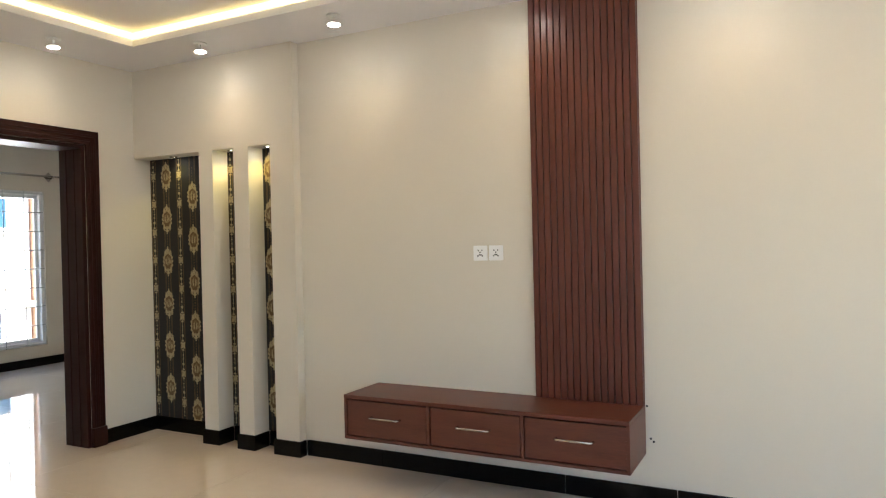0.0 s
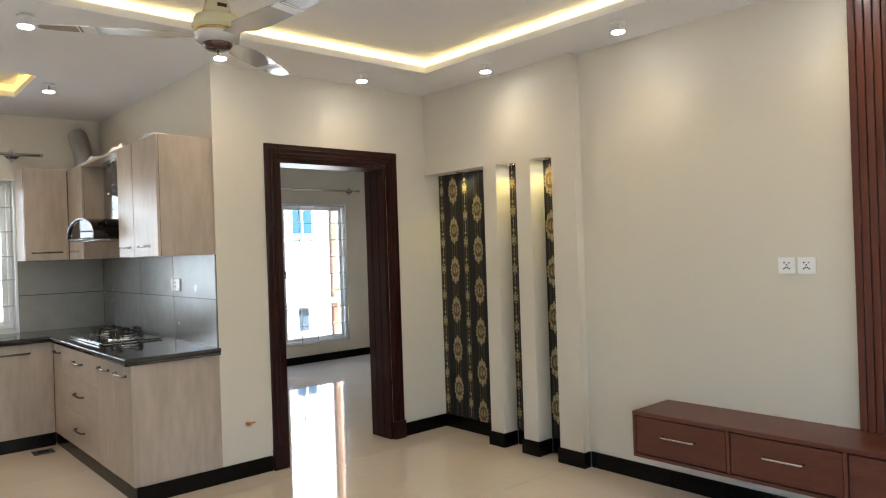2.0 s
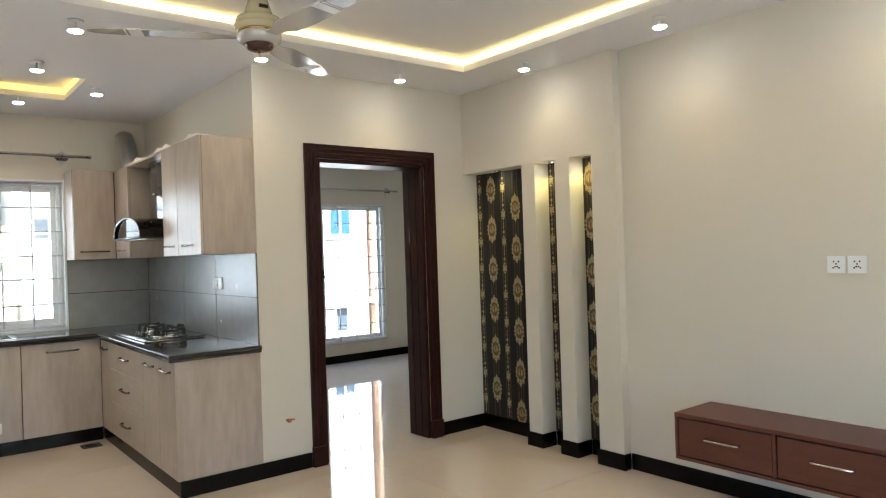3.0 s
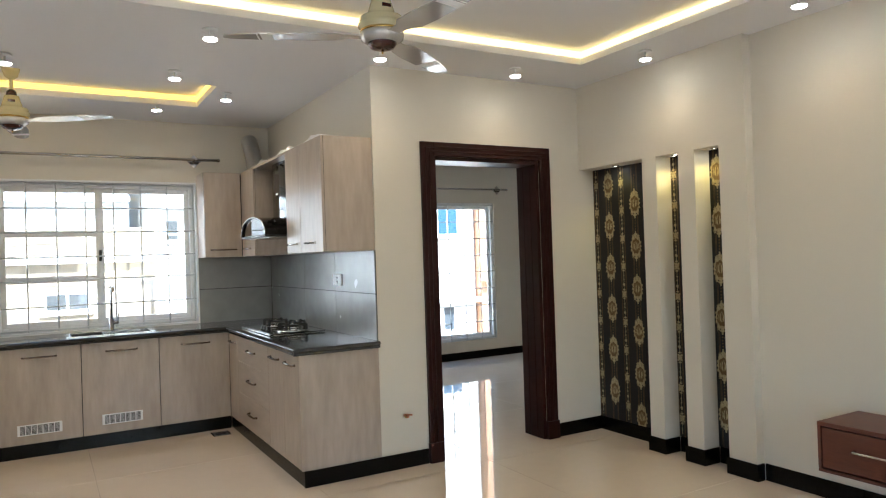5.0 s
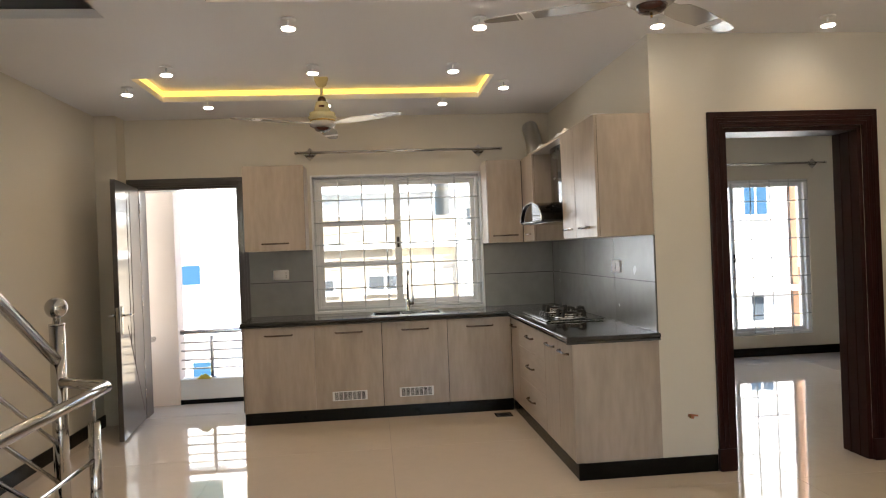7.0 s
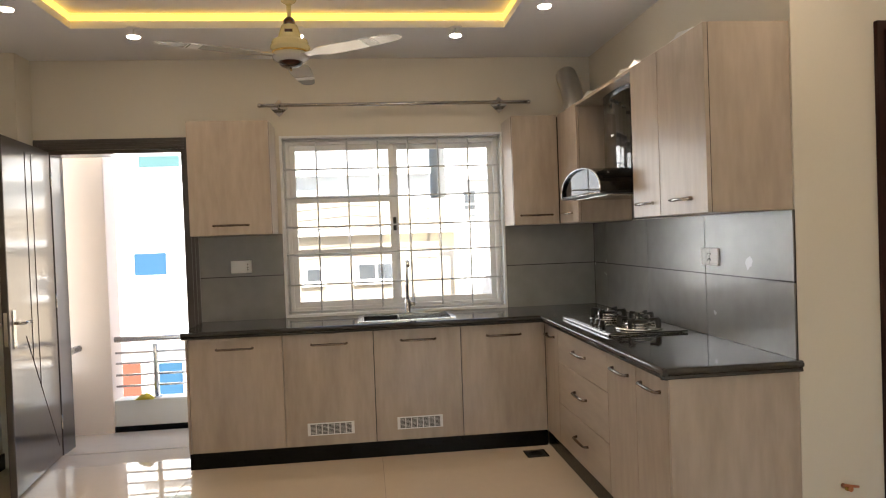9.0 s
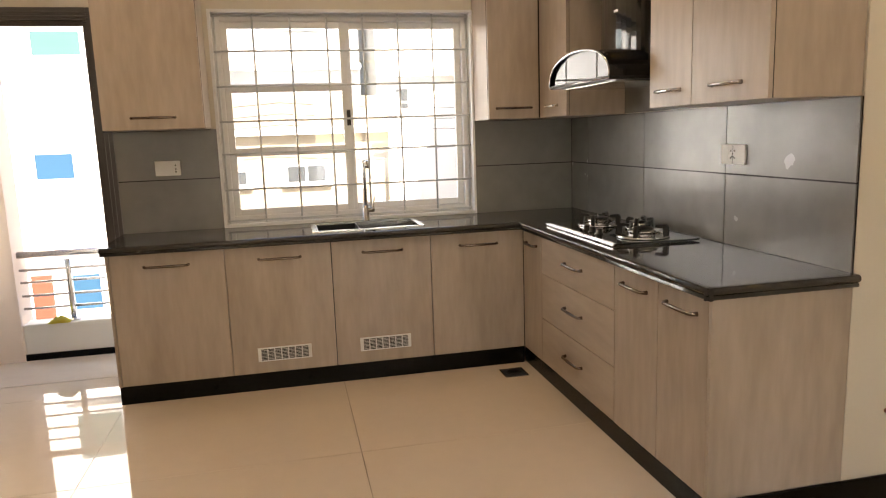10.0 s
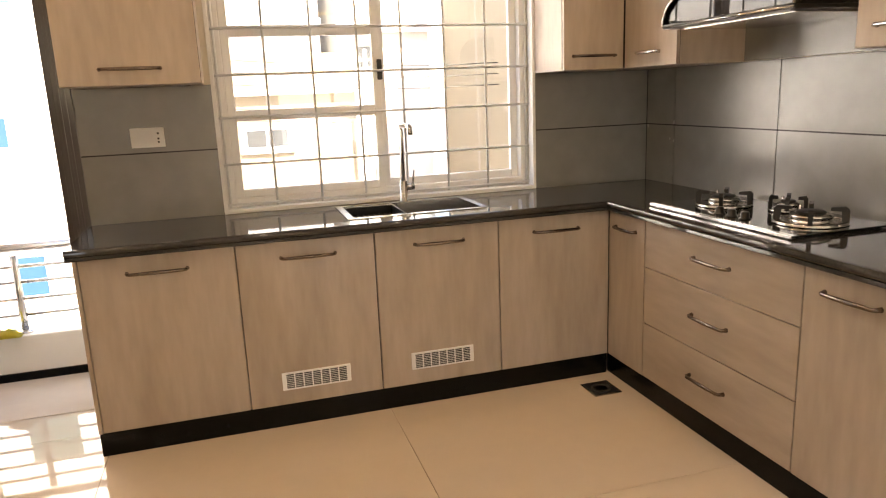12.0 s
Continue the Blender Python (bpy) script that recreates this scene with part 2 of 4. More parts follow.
bm = bmesh.new()
box(bm, XK - 0.2, XK, YL - 0.2, BY0, 0, 3.0)
box(bm, XK - 0.2, XK, BY0, BY1, BZ, 3.0)
box(bm, XK - 0.2, XK, BY1, WY0, 0, 3.0)
box(bm, XK - 0.2, XK, WY0, WY1, 0, WZ0)
box(bm, XK - 0.2, XK, WY0, WY1, WZ1, 3.0)
box(bm, XK - 0.2, XK, WY1, YK, 0, 3.0)
structure("wall_kitchen_window", bm, PAINT, "cream painted wall with window and balcony door", "wall")
structure("wall_corner_pier", boxed(XK, XK + 0.22, YL, -2.03, 0, 2.9), PAINT, "shallow cream painted pier in the corner", "wall")
# unseen opening added in the stair wall to brighten the television wall
HX0, HX1, HZ0, HZ1 = -1.5, 1.8, 0.3, 2.5
bm = bmesh.new()
box(bm, XK, HX0, YL - 0.2, YL, -0.2, 5.6)
box(bm, HX1, XB, YL - 0.2, YL, -0.2, 5.6)
box(bm, HX0, HX1, YL - 0.2, YL, -0.2, HZ0)
box(bm, HX0, HX1, YL - 0.2, YL, HZ1, 5.6)
structure("wall_stairs", bm, PAINT, "cream painted wall beside the stairs", "wall")
# unseen opening, made up to let more daylight into the living room
GY0, GY1, GZ0, GZ1 = 0.6, 2.4, 0.5, 2.3
bm = bmesh.new()
box(bm, XB, XB + 0.2, YL - 0.2, GY0, 0, 5.6)
box(bm, XB, XB + 0.2, GY1, YT + 0.3, 0, 5.6)
box(bm, XB, XB + 0.2, GY0, GY1, 0, GZ0)
box(bm, XB, XB + 0.2, GY0, GY1, GZ1, 5.6)
structure("wall_behind", bm, PAINT, "plain cream painted wall with an added window opening", "wall")
structure("wall_television", boxed(-3.90, XB, YT, YT + 0.25, 0, 3.0), PAINT, "cream painted television wall", "wall")
# niche wall: header, two columns and an end pier in front of the papered back
NZ = 2.115
COLS = ((-4.765, -4.632), (-4.432, -4.296), (-4.100, -3.90))
structure("wall_niche_back", boxed(XD, -3.90, YNB, YNB + 0.15, 0, 3.0), PAINT, "back of the niches", "wall")
structure("wall_niche_header", boxed(XD, -3.90, YN, YNB, NZ, 3.0), PAINT, "cream wall above three tall narrow niches", "wall")
for k, (a, b) in enumerate(COLS):
    structure("wall_niche_column_%d" % (k + 1), boxed(a, b, YN, YNB, 0, NZ), PAINT, "cream painted column between niches", "wall")

# ceilings
LC = (-4.868, 0.9, -0.57, 3.375)
KC = (-7.20, -6.42, -1.46, 1.19)
bm = bmesh.new()
def slab(x0, x1, y0, y1):
    box(bm, x0, x1, y0, y1, CEIL, CEIL + 0.05)
slab(XK, KC[0], YL, YK)
slab(KC[0], KC[1], YL, KC[2])
slab(KC[0], KC[1], KC[3], YK)
slab(KC[1], -5.11, YL, YK)
slab(XD, -5.11, YK, YT)
slab(-5.11, LC[0], -1.155, YT)
slab(LC[0], LC[1], -1.155, LC[2])
slab(LC[0], LC[1], LC[3], YT)
slab(LC[1], XB, -1.155, YT)
for x0, x1, y0, y1 in (LC, KC):
    box(bm, x0 - 0.12, x1 + 0.12, y0 - 0.12, y1 + 0.12, UP + 0.002, UP + 0.05)
    for a in ((x0 - 0.02, x0, y0, y1), (x1, x1 + 0.02, y0, y1), (x0 - 0.02, x1 + 0.02, y0 - 0.02, y0), (x0 - 0.02, x1 + 0.02, y1, y1 + 0.02)):
        box(bm, *a, CEIL + 0.05, UP + 0.002)
structure("ceiling", bm, WHITE, "white false ceiling with two sunken light coves", "ceiling")
structure("roof_slab", boxed(XK - 0.2, -5.11, YL - 0.2, 6.8, 3.0, 3.2), WHITE, "concrete slab above the ceiling", "ceiling")
structure("roof_slab_living", boxed(-5.11, XB + 0.2, -1.155, 6.8, 3.0, 3.2), WHITE, "concrete slab above the ceiling", "ceiling")
bm = boxed(-5.31, -5.11, YL, -1.155, 3.2, 5.6)
box(bm, -5.11, XB, -1.155, -0.95, 3.2, 5.6)
structure("wall_stairwell_upper", bm, PAINT, "upper walls of the stairwell", "wall")
structure("ceiling_stairwell", boxed(-5.31, XB + 0.2, YL - 0.2, -0.95, 5.6, 5.8), WHITE, "ceiling over the stairwell", "ceiling")

# far room behind the doorway
bm = bmesh.new()
box(bm, XF - 0.2, XF, YK + 0.2, FY0, 0, 3.0)
box(bm, XF - 0.2, XF, FY1, 6.6, 0, 3.0)
box(bm, XF - 0.2, XF, FY0, FY1, 0, FZ0)
box(bm, XF - 0.2, XF, FY0, FY1, FZ1, 3.0)
structure("wall_far_window", bm, PAINT, "cream wall with a tall window", "wall")
structure("wall_far_right", boxed(XF - 0.2, XD - 0.23, 6.6, 6.8, 0, 3.0), PAINT, "plain cream side wall", "wall")
structure("wall_far_left", boxed(XF - 0.2, XK - 0.2, YK, YK + 0.2, 0, 3.0), PAINT, "plain cream side wall", "wall")
structure("wall_far_back", boxed(XD - 0.23, XD, YNB + 0.15, 6.8, 0, 3.0), PAINT, "plain cream wall", "wall")
structure("ceiling_far", boxed(XF, XD - 0.23, YK + 0.2, 6.6, 2.72, 2.8), WHITE, "white ceiling of the far room", "ceiling")
structure("roof_slab_far", boxed(XF - 0.2, XK - 0.2, YK, 6.8, 3.0, 3.2), WHITE, "concrete slab", "ceiling")

# skirting
bm = bmesh.new()
SK, SH = 0.014, 0.105
def skirt(x0, x1, y0, y1):
    box(bm, x0, x1, y0, y1, 0, SH, 0.003)
skirt(XD, XD + SK, YK - 0.55, DY0 - 0.11)
skirt(XD, XD + SK, DY1 + 0.11, YNB)
skirt(XD + SK, COLS[0][0] - SK, YNB - SK, YNB)
skirt(COLS[0][1] + SK, COLS[1][0] - SK, YNB - SK, YNB)
skirt(COLS[1][1] + SK, COLS[2][0] - SK, YNB - SK, YNB)
for a, b in COLS:
    skirt(a - SK, b + SK, YN - SK, YN)
    skirt(a - SK, a, YN, YNB - SK)
    skirt(b, b + SK, YN, min(YNB - SK, YT - SK if b > -4 else 9))
for k in range(10):
    a = -3.886 + 0.6 * k
    skirt(a + 0.0015, min(a + 0.5985, XB), YT - SK, YT)
skirt(XK + 0.22, -5.0, YL, YL + SK)
skirt(XK, XK + 0.22 + SK, -2.03, -2.03 + SK)
structure("baseboard", bm, SKIRT, "polished black granite skirting", "skirting")
bm = bmesh.new()
skirt(XF, XF + SK, YK + 0.2, 6.6)
skirt(XF + SK, XD - 0.23, 6.6 - SK, 6.6)
structure("baseboard_far", bm, SKIRT, "polished black granite skirting", "skirting")

# ---- doorway frame ----
def door_frame(name, x_face, depth, y0, y1, z, width, mat, label, plinth=True):
    """A lined opening with architraves on the room side; the face looks along +x."""
    f = tagged(new(name), label, "door frame", kind="structure")
    f.location = (x_face, (y0 + y1) / 2, 0)
    for a, b, nm in ((y0 - width, y0, "jamb_trim"), (y1, y1 + width, "jamb_trim")):
        bm = boxed(x_face, x_face + 0.022, a, b, 0, z + width, 0.004)
        inner = b if a < y0 else a
        s = -1 if a < y0 else 1
        for k, w in ((0.3, 0.006), (0.62, 0.006)):
            box(bm, x_face + 0.020, x_face + 0.030, inner + s * width * k - w, inner + s * width * k + w, 0.12, z + width * k, 0.003)
        part(nm, bm, mat, f)
        if plinth:
            part("plinth_block", boxed(x_face, x_face + 0.036, a - 0.004, b + 0.004, 0, 0.14, 0.004), mat, f)
    bm = boxed(x_face, x_face + 0.024, y0, y1, z, z + width, 0.004)
    for k in (0.3, 0.62):
        box(bm, x_face + 0.020, x_face + 0.030, y0 - width * k, y1 + width * k, z + width * k - 0.006, z + width * k + 0.006, 0.003)
    part("head_trim", bm, mat, f)
    for a, b in ((y0 - 0.001, y0 + 0.028), (y1 - 0.028, y1 + 0.001)):
        part("jamb", boxed(x_face - depth, x_face, a, b, 0, z, 0.003), mat, f)
    part("head", boxed(x_face - depth, x_face, y0 + 0.028, y1 - 0.028, z - 0.028, z + 0.001, 0.003), mat, f)
    return f


df = door_frame("door_1", XD, 0.25, DY0, DY1, DZ, 0.10, MAHOG, "open doorway lined with dark mahogany trim")
for k in range(2):
    part("groove_strip", boxed(XD - 0.17 + 0.09 * k, XD - 0.165 + 0.09 * k, DY1 - 0.034, DY1 - 0.027, 0, DZ - 0.03, 0.003), MAHOG, df)
bf = door_frame("door_2", XK, 0.20, BY0, BY1, BZ, 0.075, MAHOGD, "dark wooden frame of the open balcony door", plinth=False)

# open balcony door leaf, hinged at the stair side
leaf = thing("balcony_door", (XK + 0.03, BY0 + 0.02, 0), "near-black flush wooden door standing open into the room", "door")
LX0, LX1, LY0, LY1 = XK + 0.03, XK + 0.86, BY0 - 0.045, BY0 - 0.005
part("leaf", boxed(LX0, LX1, LY0, LY1, 0.012, BZ - 0.01, 0.004), MAHOGD, leaf)
for x0, z0, x1, z1 in ((0.36, 0.57, 0.36, 2.08), (0.47, 0.75, 0.47, 2.08), (0.06, 0.10, 0.58, 0.93)):
    part("groove", tube(bmesh.new(), [(LX0 + x0, LY1 + 0.0005, z0), (LX0 + x1, LY1 + 0.0005, z1)], 0.0028, 6), MAHOG, leaf)
part("lock_plate", boxed(LX1 - 0.09, LX1 - 0.045, LY1, LY1 + 0.006, 0.88, 1.11, 0.002), STEEL, leaf)
bm = tube(bmesh.new(), [(LX1 - 0.067, LY1, 1.03), (LX1 - 0.067, LY1 + 0.05, 1.03), (LX1 - 0.085, LY1 + 0.058, 1.03), (LX1 - 0.19, LY1 + 0.058, 1.028)], [0.011, 0.010, 0.010, 0.008])
part("lever_handle", bm, CHROME, leaf)
bm = tube(bmesh.new(), [(LX1 - 0.067, LY0, 1.03), (LX1 - 0.067, LY0 - 0.05, 1.03), (LX1 - 0.085, LY0 - 0.058, 1.03), (LX1 - 0.19, LY0 - 0.058, 1.028)], [0.011, 0.010, 0.010, 0.008])
part("lever_handle", bm, CHROME, leaf)
part("edge_plate", boxed(LX1, LX1 + 0.003, LY0 + 0.01, LY1 - 0.01, 0.90, 1.10, 0.001), CHROME, leaf)
for z in (0.25, 1.1, 1.95):
    part("hinge", tube(bmesh.new(), [(LX0 - 0.006, LY1 + 0.002, z - 0.05), (LX0 - 0.006, LY1 + 0.002, z + 0.05)], 0.007), CHROME, leaf)


leaf.matrix_basis = pose(XK + 0.035, BY0 + 0.06, 0, 0, 0, 6.0)

TOP, TH = 0.895, 0.045                # worktop height and thickness

# ---- windows ----
def window(name, x, y0, y1, z0, z1, label, mullion, bars_y, bars_z, left_rails=(), deep=0.09, xin=0.0, lap=0.006):
    w = tagged(new(name), label, "window", kind="structure")
    w.location = (x, (y0 + y1) / 2, z0)
    t = 0.048
    part("window_frame", boxed(x - deep, x, y0, y0 + t, z0, z1, 0.006), PVC, w)
    part("window_frame", boxed(x - deep, x, y1 - t, y1, z0, z1, 0.006), PVC, w)
    part("window_frame", boxed(x - deep, x, y0 + t, y1 - t, z0, z0 + t, 0.006), PVC, w)
    part("window_frame", boxed(x - deep, x, y0 + t, y1 - t, z1 - t, z1, 0.006), PVC, w)
    s = 0.040
    for k, (a, b, dx) in enumerate(((y0 + t, mullion + lap, 0.0), (mullion - lap, y1 - t, -0.032))):
        xs = x - 0.012 + dx
        sash = boxed(xs - 0.03, xs, a, a + s, z0 + t, z1 - t, 0.004)
        box(sash, xs - 0.03, xs, b - s, b, z0 + t, z1 - t, 0.004)
        box(sash, xs - 0.03, xs, a + s, b - s, z0 + t, z0 + t + s, 0.004)
        box(sash, xs - 0.03, xs, a + s, b - s, z1 - t - s, z1 - t, 0.004)
        so = part("sash", sash, PVC, w)
        if k == 0:
            for z in left_rails:
                part("glazing_rail", boxed(xs - 0.028, xs - 0.002, a + s, b - s, z - 0.026, z + 0.026, 0.003), PVC, w)
        pane = part("pane", boxed(xs - 0.018, xs - 0.013, a + s, b - s, z0 + t + s, z1 - t - s), GLASS, w)
        pane.visible_shadow = False
    part("latch", boxed(x - 0.014, x + 0.002, mullion - 0.012, mullion + 0.012, (z0 + z1) / 2 - 0.05, (z0 + z1) / 2 + 0.05, 0.003), BLACK, w)
    xb = x - deep - 0.02 if not xin else x + xin
    for y in bars_y:
        part("grille_bar", tube(bmesh.new(), [(xb, y, z0 + 0.002), (xb, y, z1 - 0.002)], 0.0060, 8), GRILLE, w)
    for z in bars_z:
        part("grille_bar", tube(bmesh.new(), [(xb + 0.004, y0 + 0.002, z), (xb + 0.004, y1 - 0.002, z)], 0.0060, 8), GRILLE, w)
    return w


wk = window("window_1", XK - 0.060, WY0, WY1, WZ0, WZ1, "white sliding kitchen window with a square bar grille", 0.478,
       [-0.312 + 0.2262 * k for k in range(8)], (0.932, 1.129, 1.354, 1.554, 1.768, 1.980, 2.188), (1.36, 1.757), xin=0.008)
for a in ((WY0 - 0.014, WY0 + 0.004, TOP + 0.001, WZ1 + 0.014), (WY1 - 0.004, WY1 + 0.012, TOP + 0.001, WZ1 + 0.014), (WY0 + 0.004, WY1 - 0.004, TOP + 0.001, WZ0 + 0.004), (WY0 + 0.004, WY1 - 0.004, WZ1 - 0.004, WZ1 + 0.014)):
    part("casing", boxed(XK - 0.056, XK + 0.013, *a, 0.002), PVC, wk)
part("window_sill", boxed(XK - 0.2, XK - 0.152, WY0, WY1, WZ0 - 0.002, WZ0 + 0.02), STONE, wk)
wf = window("window_2", XF - 0.02, FY0, FY1, FZ0, FZ1, "tall white sliding window with a square bar grille", 4.66,
       [5.640 - 0.252 * k for k in range(12)], [0.271 + 0.2345 * k for k in range(9)], xin=0.006)

# made-up window behind the camera, fills the living room with daylight
window("added_window_behind", XB + 0.15, GY0, GY1, GZ0, GZ1, "added white sliding window out of view, for fill daylight", 1.7, [], [])

# invented side window, sends soft sky light onto the television wall
w4 = tagged(new("window_4"), "added tall white side window out of view, for fill daylight", "window", kind="structure")
w4.location = (HX0, YL - 0.1, HZ0)
for a in ((HX0, HX0 + 0.05, HZ0, HZ1), (HX1 - 0.05, HX1, HZ0, HZ1), (0.12, 0.18, HZ0 + 0.05, HZ1 - 0.05)):
    part("window_frame", boxed(a[0], a[1], YL - 0.15, YL - 0.06, a[2], a[3], 0.004), PVC, w4)
for a in ((HZ0, HZ0 + 0.05), (HZ1 - 0.05, HZ1)):
    part("window_frame", boxed(HX0 + 0.05, HX1 - 0.05, YL - 0.15, YL - 0.06, a[0], a[1], 0.004), PVC, w4)
for a in ((HX0 + 0.05, 0.12), (0.18, HX1 - 0.05)):
    pane = part("pane", boxed(a[0], a[1], YL - 0.108, YL - 0.102, HZ0 + 0.05, HZ1 - 0.05), GLASS, w4)
    pane.visible_shadow = False

# ---- lamps ----
def downlight():
    e = thing("downlight", (0, 0, 0), "round white downlight glowing under the ceiling", "ceiling light", "recessed downlights")
    part("mounting_plate", lathe(bmesh.new(), [(0.042, 0.002), (0.042, -0.005), (0.037, -0.008), (0.016, -0.008)]), PVC, e)
    part("stem", lathe(bmesh.new(), [(0.006, -0.006), (0.006, -0.045), (0.036, -0.047), (0.039, -0.049), (0.040, -0.053), (0.036, -0.054)]), PVC, e)
    part("diffuser", lathe(bmesh.new(), [(0.037, -0.053), (0.035, -0.058), (0.001, -0.061)]), LAMP, e)
    return e


def spot(loc, watts, size, blend, color, radius=0.04):
    d = bpy.data.lights.new("downlight_beam", "SPOT")
    d.energy, d.spot_size, d.spot_blend, d.color, d.shadow_soft_size = watts, radians(size), blend, color, radius
    ob = new("downlight_beam", d)
    ob.location = loc
    return ob


# the three at y -0.85 are unseen, added to brighten the living room
LIVING = [(-5.13, y) for y in (-0.19, 0.88, 1.93, 2.99)] + [(x, 3.55) for x in (-4.43, -3.34, -2.25, -1.16, -0.07, 1.02)] + [(x, -0.85) for x in (-1.16, -0.07, 1.02)]
KITCHEN = [(-6.10, -1.12), (-6.10, -0.14), (-6.10, 0.84), (-6.62, 1.30), (-6.67, -1.57), (-7.18, -1.09), (-7.18, -0.12), (-7.18, 0.87)]
first = downlight()
for k, (x, y) in enumerate(LIVING + KITCHEN):
    m = pose(x, y, CEIL - 0.003)
    if k == 0:
        first.matrix_basis = m
    else:
        copy_thing(first, m)
    spot((x, y, CEIL - 0.072), DOWN_W, 142, 1.0, WARM)

copy_thing(first, pose(-8.04, 5.08, 2.72 - 0.003))
spot((-8.04, 5.08, 2.66), DOWN_W, 142, 1.0, WARM)

# cove light strips on the inner faces
def cove(x0, x1, y0, y1, mat, label):
    e = thing("led_strip", (x0, y0, CEIL), label, "light strip")
    z0, z1, t = CEIL + 0.046, UP - 0.003, 0.006
    for a in ((x0, x0 + t, y0, y1), (x1 - t, x1, y0, y1), (x0 + t, x1 - t, y0, y0 + t), (x0 + t, x1 - t, y1 - t, y1)):
        part("strip", boxed(*a, z0, z1), mat, e)


cove(*LC, LEDM, "warm glowing light strip inside the living room ceiling cove")
cove(*KC, LEDK, "yellow glowing light strip inside the kitchen ceiling cove")
NICHE_X = (-5.12, -4.532, -4.198)
for x in NICHE_X:
    e = thing("niche_spotlight", (x, YN + 0.085, NZ), "tiny recessed spotlight in the top of a niche", "spotlight", "niche spotlights")
    part("trim_ring", lathe(bmesh.new(), [(0.016, 0.001), (0.016, -0.004), (0.028, -0.004), (0.030, 0.001)], (x, YN + 0.085, NZ - 0.001), 20), CHROME, e)
    part("lens", lathe(bmesh.new(), [(0.001, -0.001), (0.016, -0.001), (0.016, 0.001), (0.001, 0.001)], (x, YN + 0.085, NZ - 0.001), 16), LAMP, e)
    spot((x, YN + 0.085, NZ - 0.012), NICHE_W, 110, 0.8, GOLD, 0.012)

# ---- television wall ----
console = thing("television_console", (-2.48, 3.7, 0.29), "wall-hung reddish brown wooden console with three drawers", "console")
CX0, CX1, CY0, CZ0, CZ1 = -3.308, -1.642, 3.515, 0.274, 0.534
part("top_board", boxed(CX0, CX1, CY0, YT - 0.002, CZ1 - 0.022, CZ1, 0.003), TEAK, console)
part("bottom_board", boxed(CX0, CX1, CY0 + 0.002, YT - 0.002, CZ0, CZ0 + 0.018, 0.002), TEAK, console)
for x in (CX0, CX0 + 0.553, CX0 + 1.106, CX1 - 0.018):
    part("side_panel", boxed(x, x + 0.018, CY0 + 0.002, YT - 0.002, CZ0 + 0.018, CZ1 - 0.022, 0.002), TEAK, console)
part("back_panel", boxed(CX0 + 0.02, CX1 - 0.02, YT - 0.014, YT - 0.004, CZ0 + 0.02, CZ1 - 0.024), TEAK, console)
for k in range(3):
    a = CX0 + 0.022 + 0.5535 * k
    b = a + 0.527
    d = part("drawer", boxed(a, b, CY0 + 0.006, CY0 + 0.030, CZ0 + 0.024, CZ1 - 0.030, 0.003), TEAK, console)
    m, z = (a + b) / 2, (CZ0 + CZ1) / 2 + 0.012
    bm = tube(bmesh.new(), [(m - 0.095, CY0 + 0.006, z), (m - 0.095, CY0 - 0.020, z), (m - 0.088, CY0 - 0.026, z), (m + 0.088, CY0 - 0.026, z), (m + 0.095, CY0 - 0.020, z), (m + 0.095, CY0 + 0.006, z)], 0.006, 10)
    part("handle", bm, STEEL, d, "brushed steel bar handle")
bm = bmesh.new()
for k in range(40):
    x = CX0 + 0.03 + k * 0.0265
    box(bm, x, x + 0.030, YT - 0.004 - 0.002 * ((k * 7) % 3), YT - 0.001, CZ1, CZ1 + 0.003 + 0.0022 * ((k * 5) % 4))
part("filler_bead", bm, PAINT, console, "rough bead of filler along the wall")

slats = thing("slat_panel", (-1.95, YT, CZ1), "vertical reddish brown wooden slat panel rising to the ceiling", "wall panel")
SX0, SX1, NS = -2.240, -1.643, 16
part("backing_board", boxed(SX0, SX1, YT - 0.010, YT - 0.001, CZ1, CEIL - 0.001), TEAK, slats)
pitch = (SX1 - SX0) / NS
me = shared("slat", boxed(-pitch * 0.435, pitch * 0.435, -0.030, 0, 0, CEIL - CZ1 - 0.001, 0.003), TEAKV)
for k in range(NS):
    piece("slat", me, slats, (SX0 + pitch * (k + 0.5), YT - 0.010, CZ1 + 0.0005))


def socket(x, y, z, facing, size, label, pins=True, name="wall_socket", cat="socket"):
    """A plate on a wall; facing is the way it looks."""
    e = thing(name, (x, y, z), label, cat)
    w, h = size
    def bx(u0, u1, v0, v1, d0, d1, bev=0.0):
        if facing == "-y":
            return boxed(x + u0, x + u1, y - d1, y - d0, z + v0, z + v1, bevel=bev)
        if facing == "+x":
            return boxed(x + d0, x + d1, y + u0, y + u1, z + v0, z + v1, bevel=bev)
    part("plate", bx(-w / 2, w / 2, -h / 2, h / 2, 0, 0.010, 0.003), PLASTIC, e)
    if pins:
        for u, v in ((-0.012, 0.016), (0.012, 0.016), (0, 0.004), (-0.014, -0.016), (0.014, -0.016), (-0.005, -0.010), (0.005, -0.010)):
            part("pin_hole", bx(u - 0.0035, u + 0.0035, v - 0.004, v + 0.004, 0.0095, 0.0112), BLACK, e)
    return e, bx


for x in (-2.575, -2.475):
    e, bx = socket(x, YT, 1.348, "-y", (0.088, 0.088), "square white socket plate on the television wall")
    part("rocker", bx(0.026, 0.036, -0.004, 0.010, 0.009, 0.012, 0.001), PLASTIC, e)

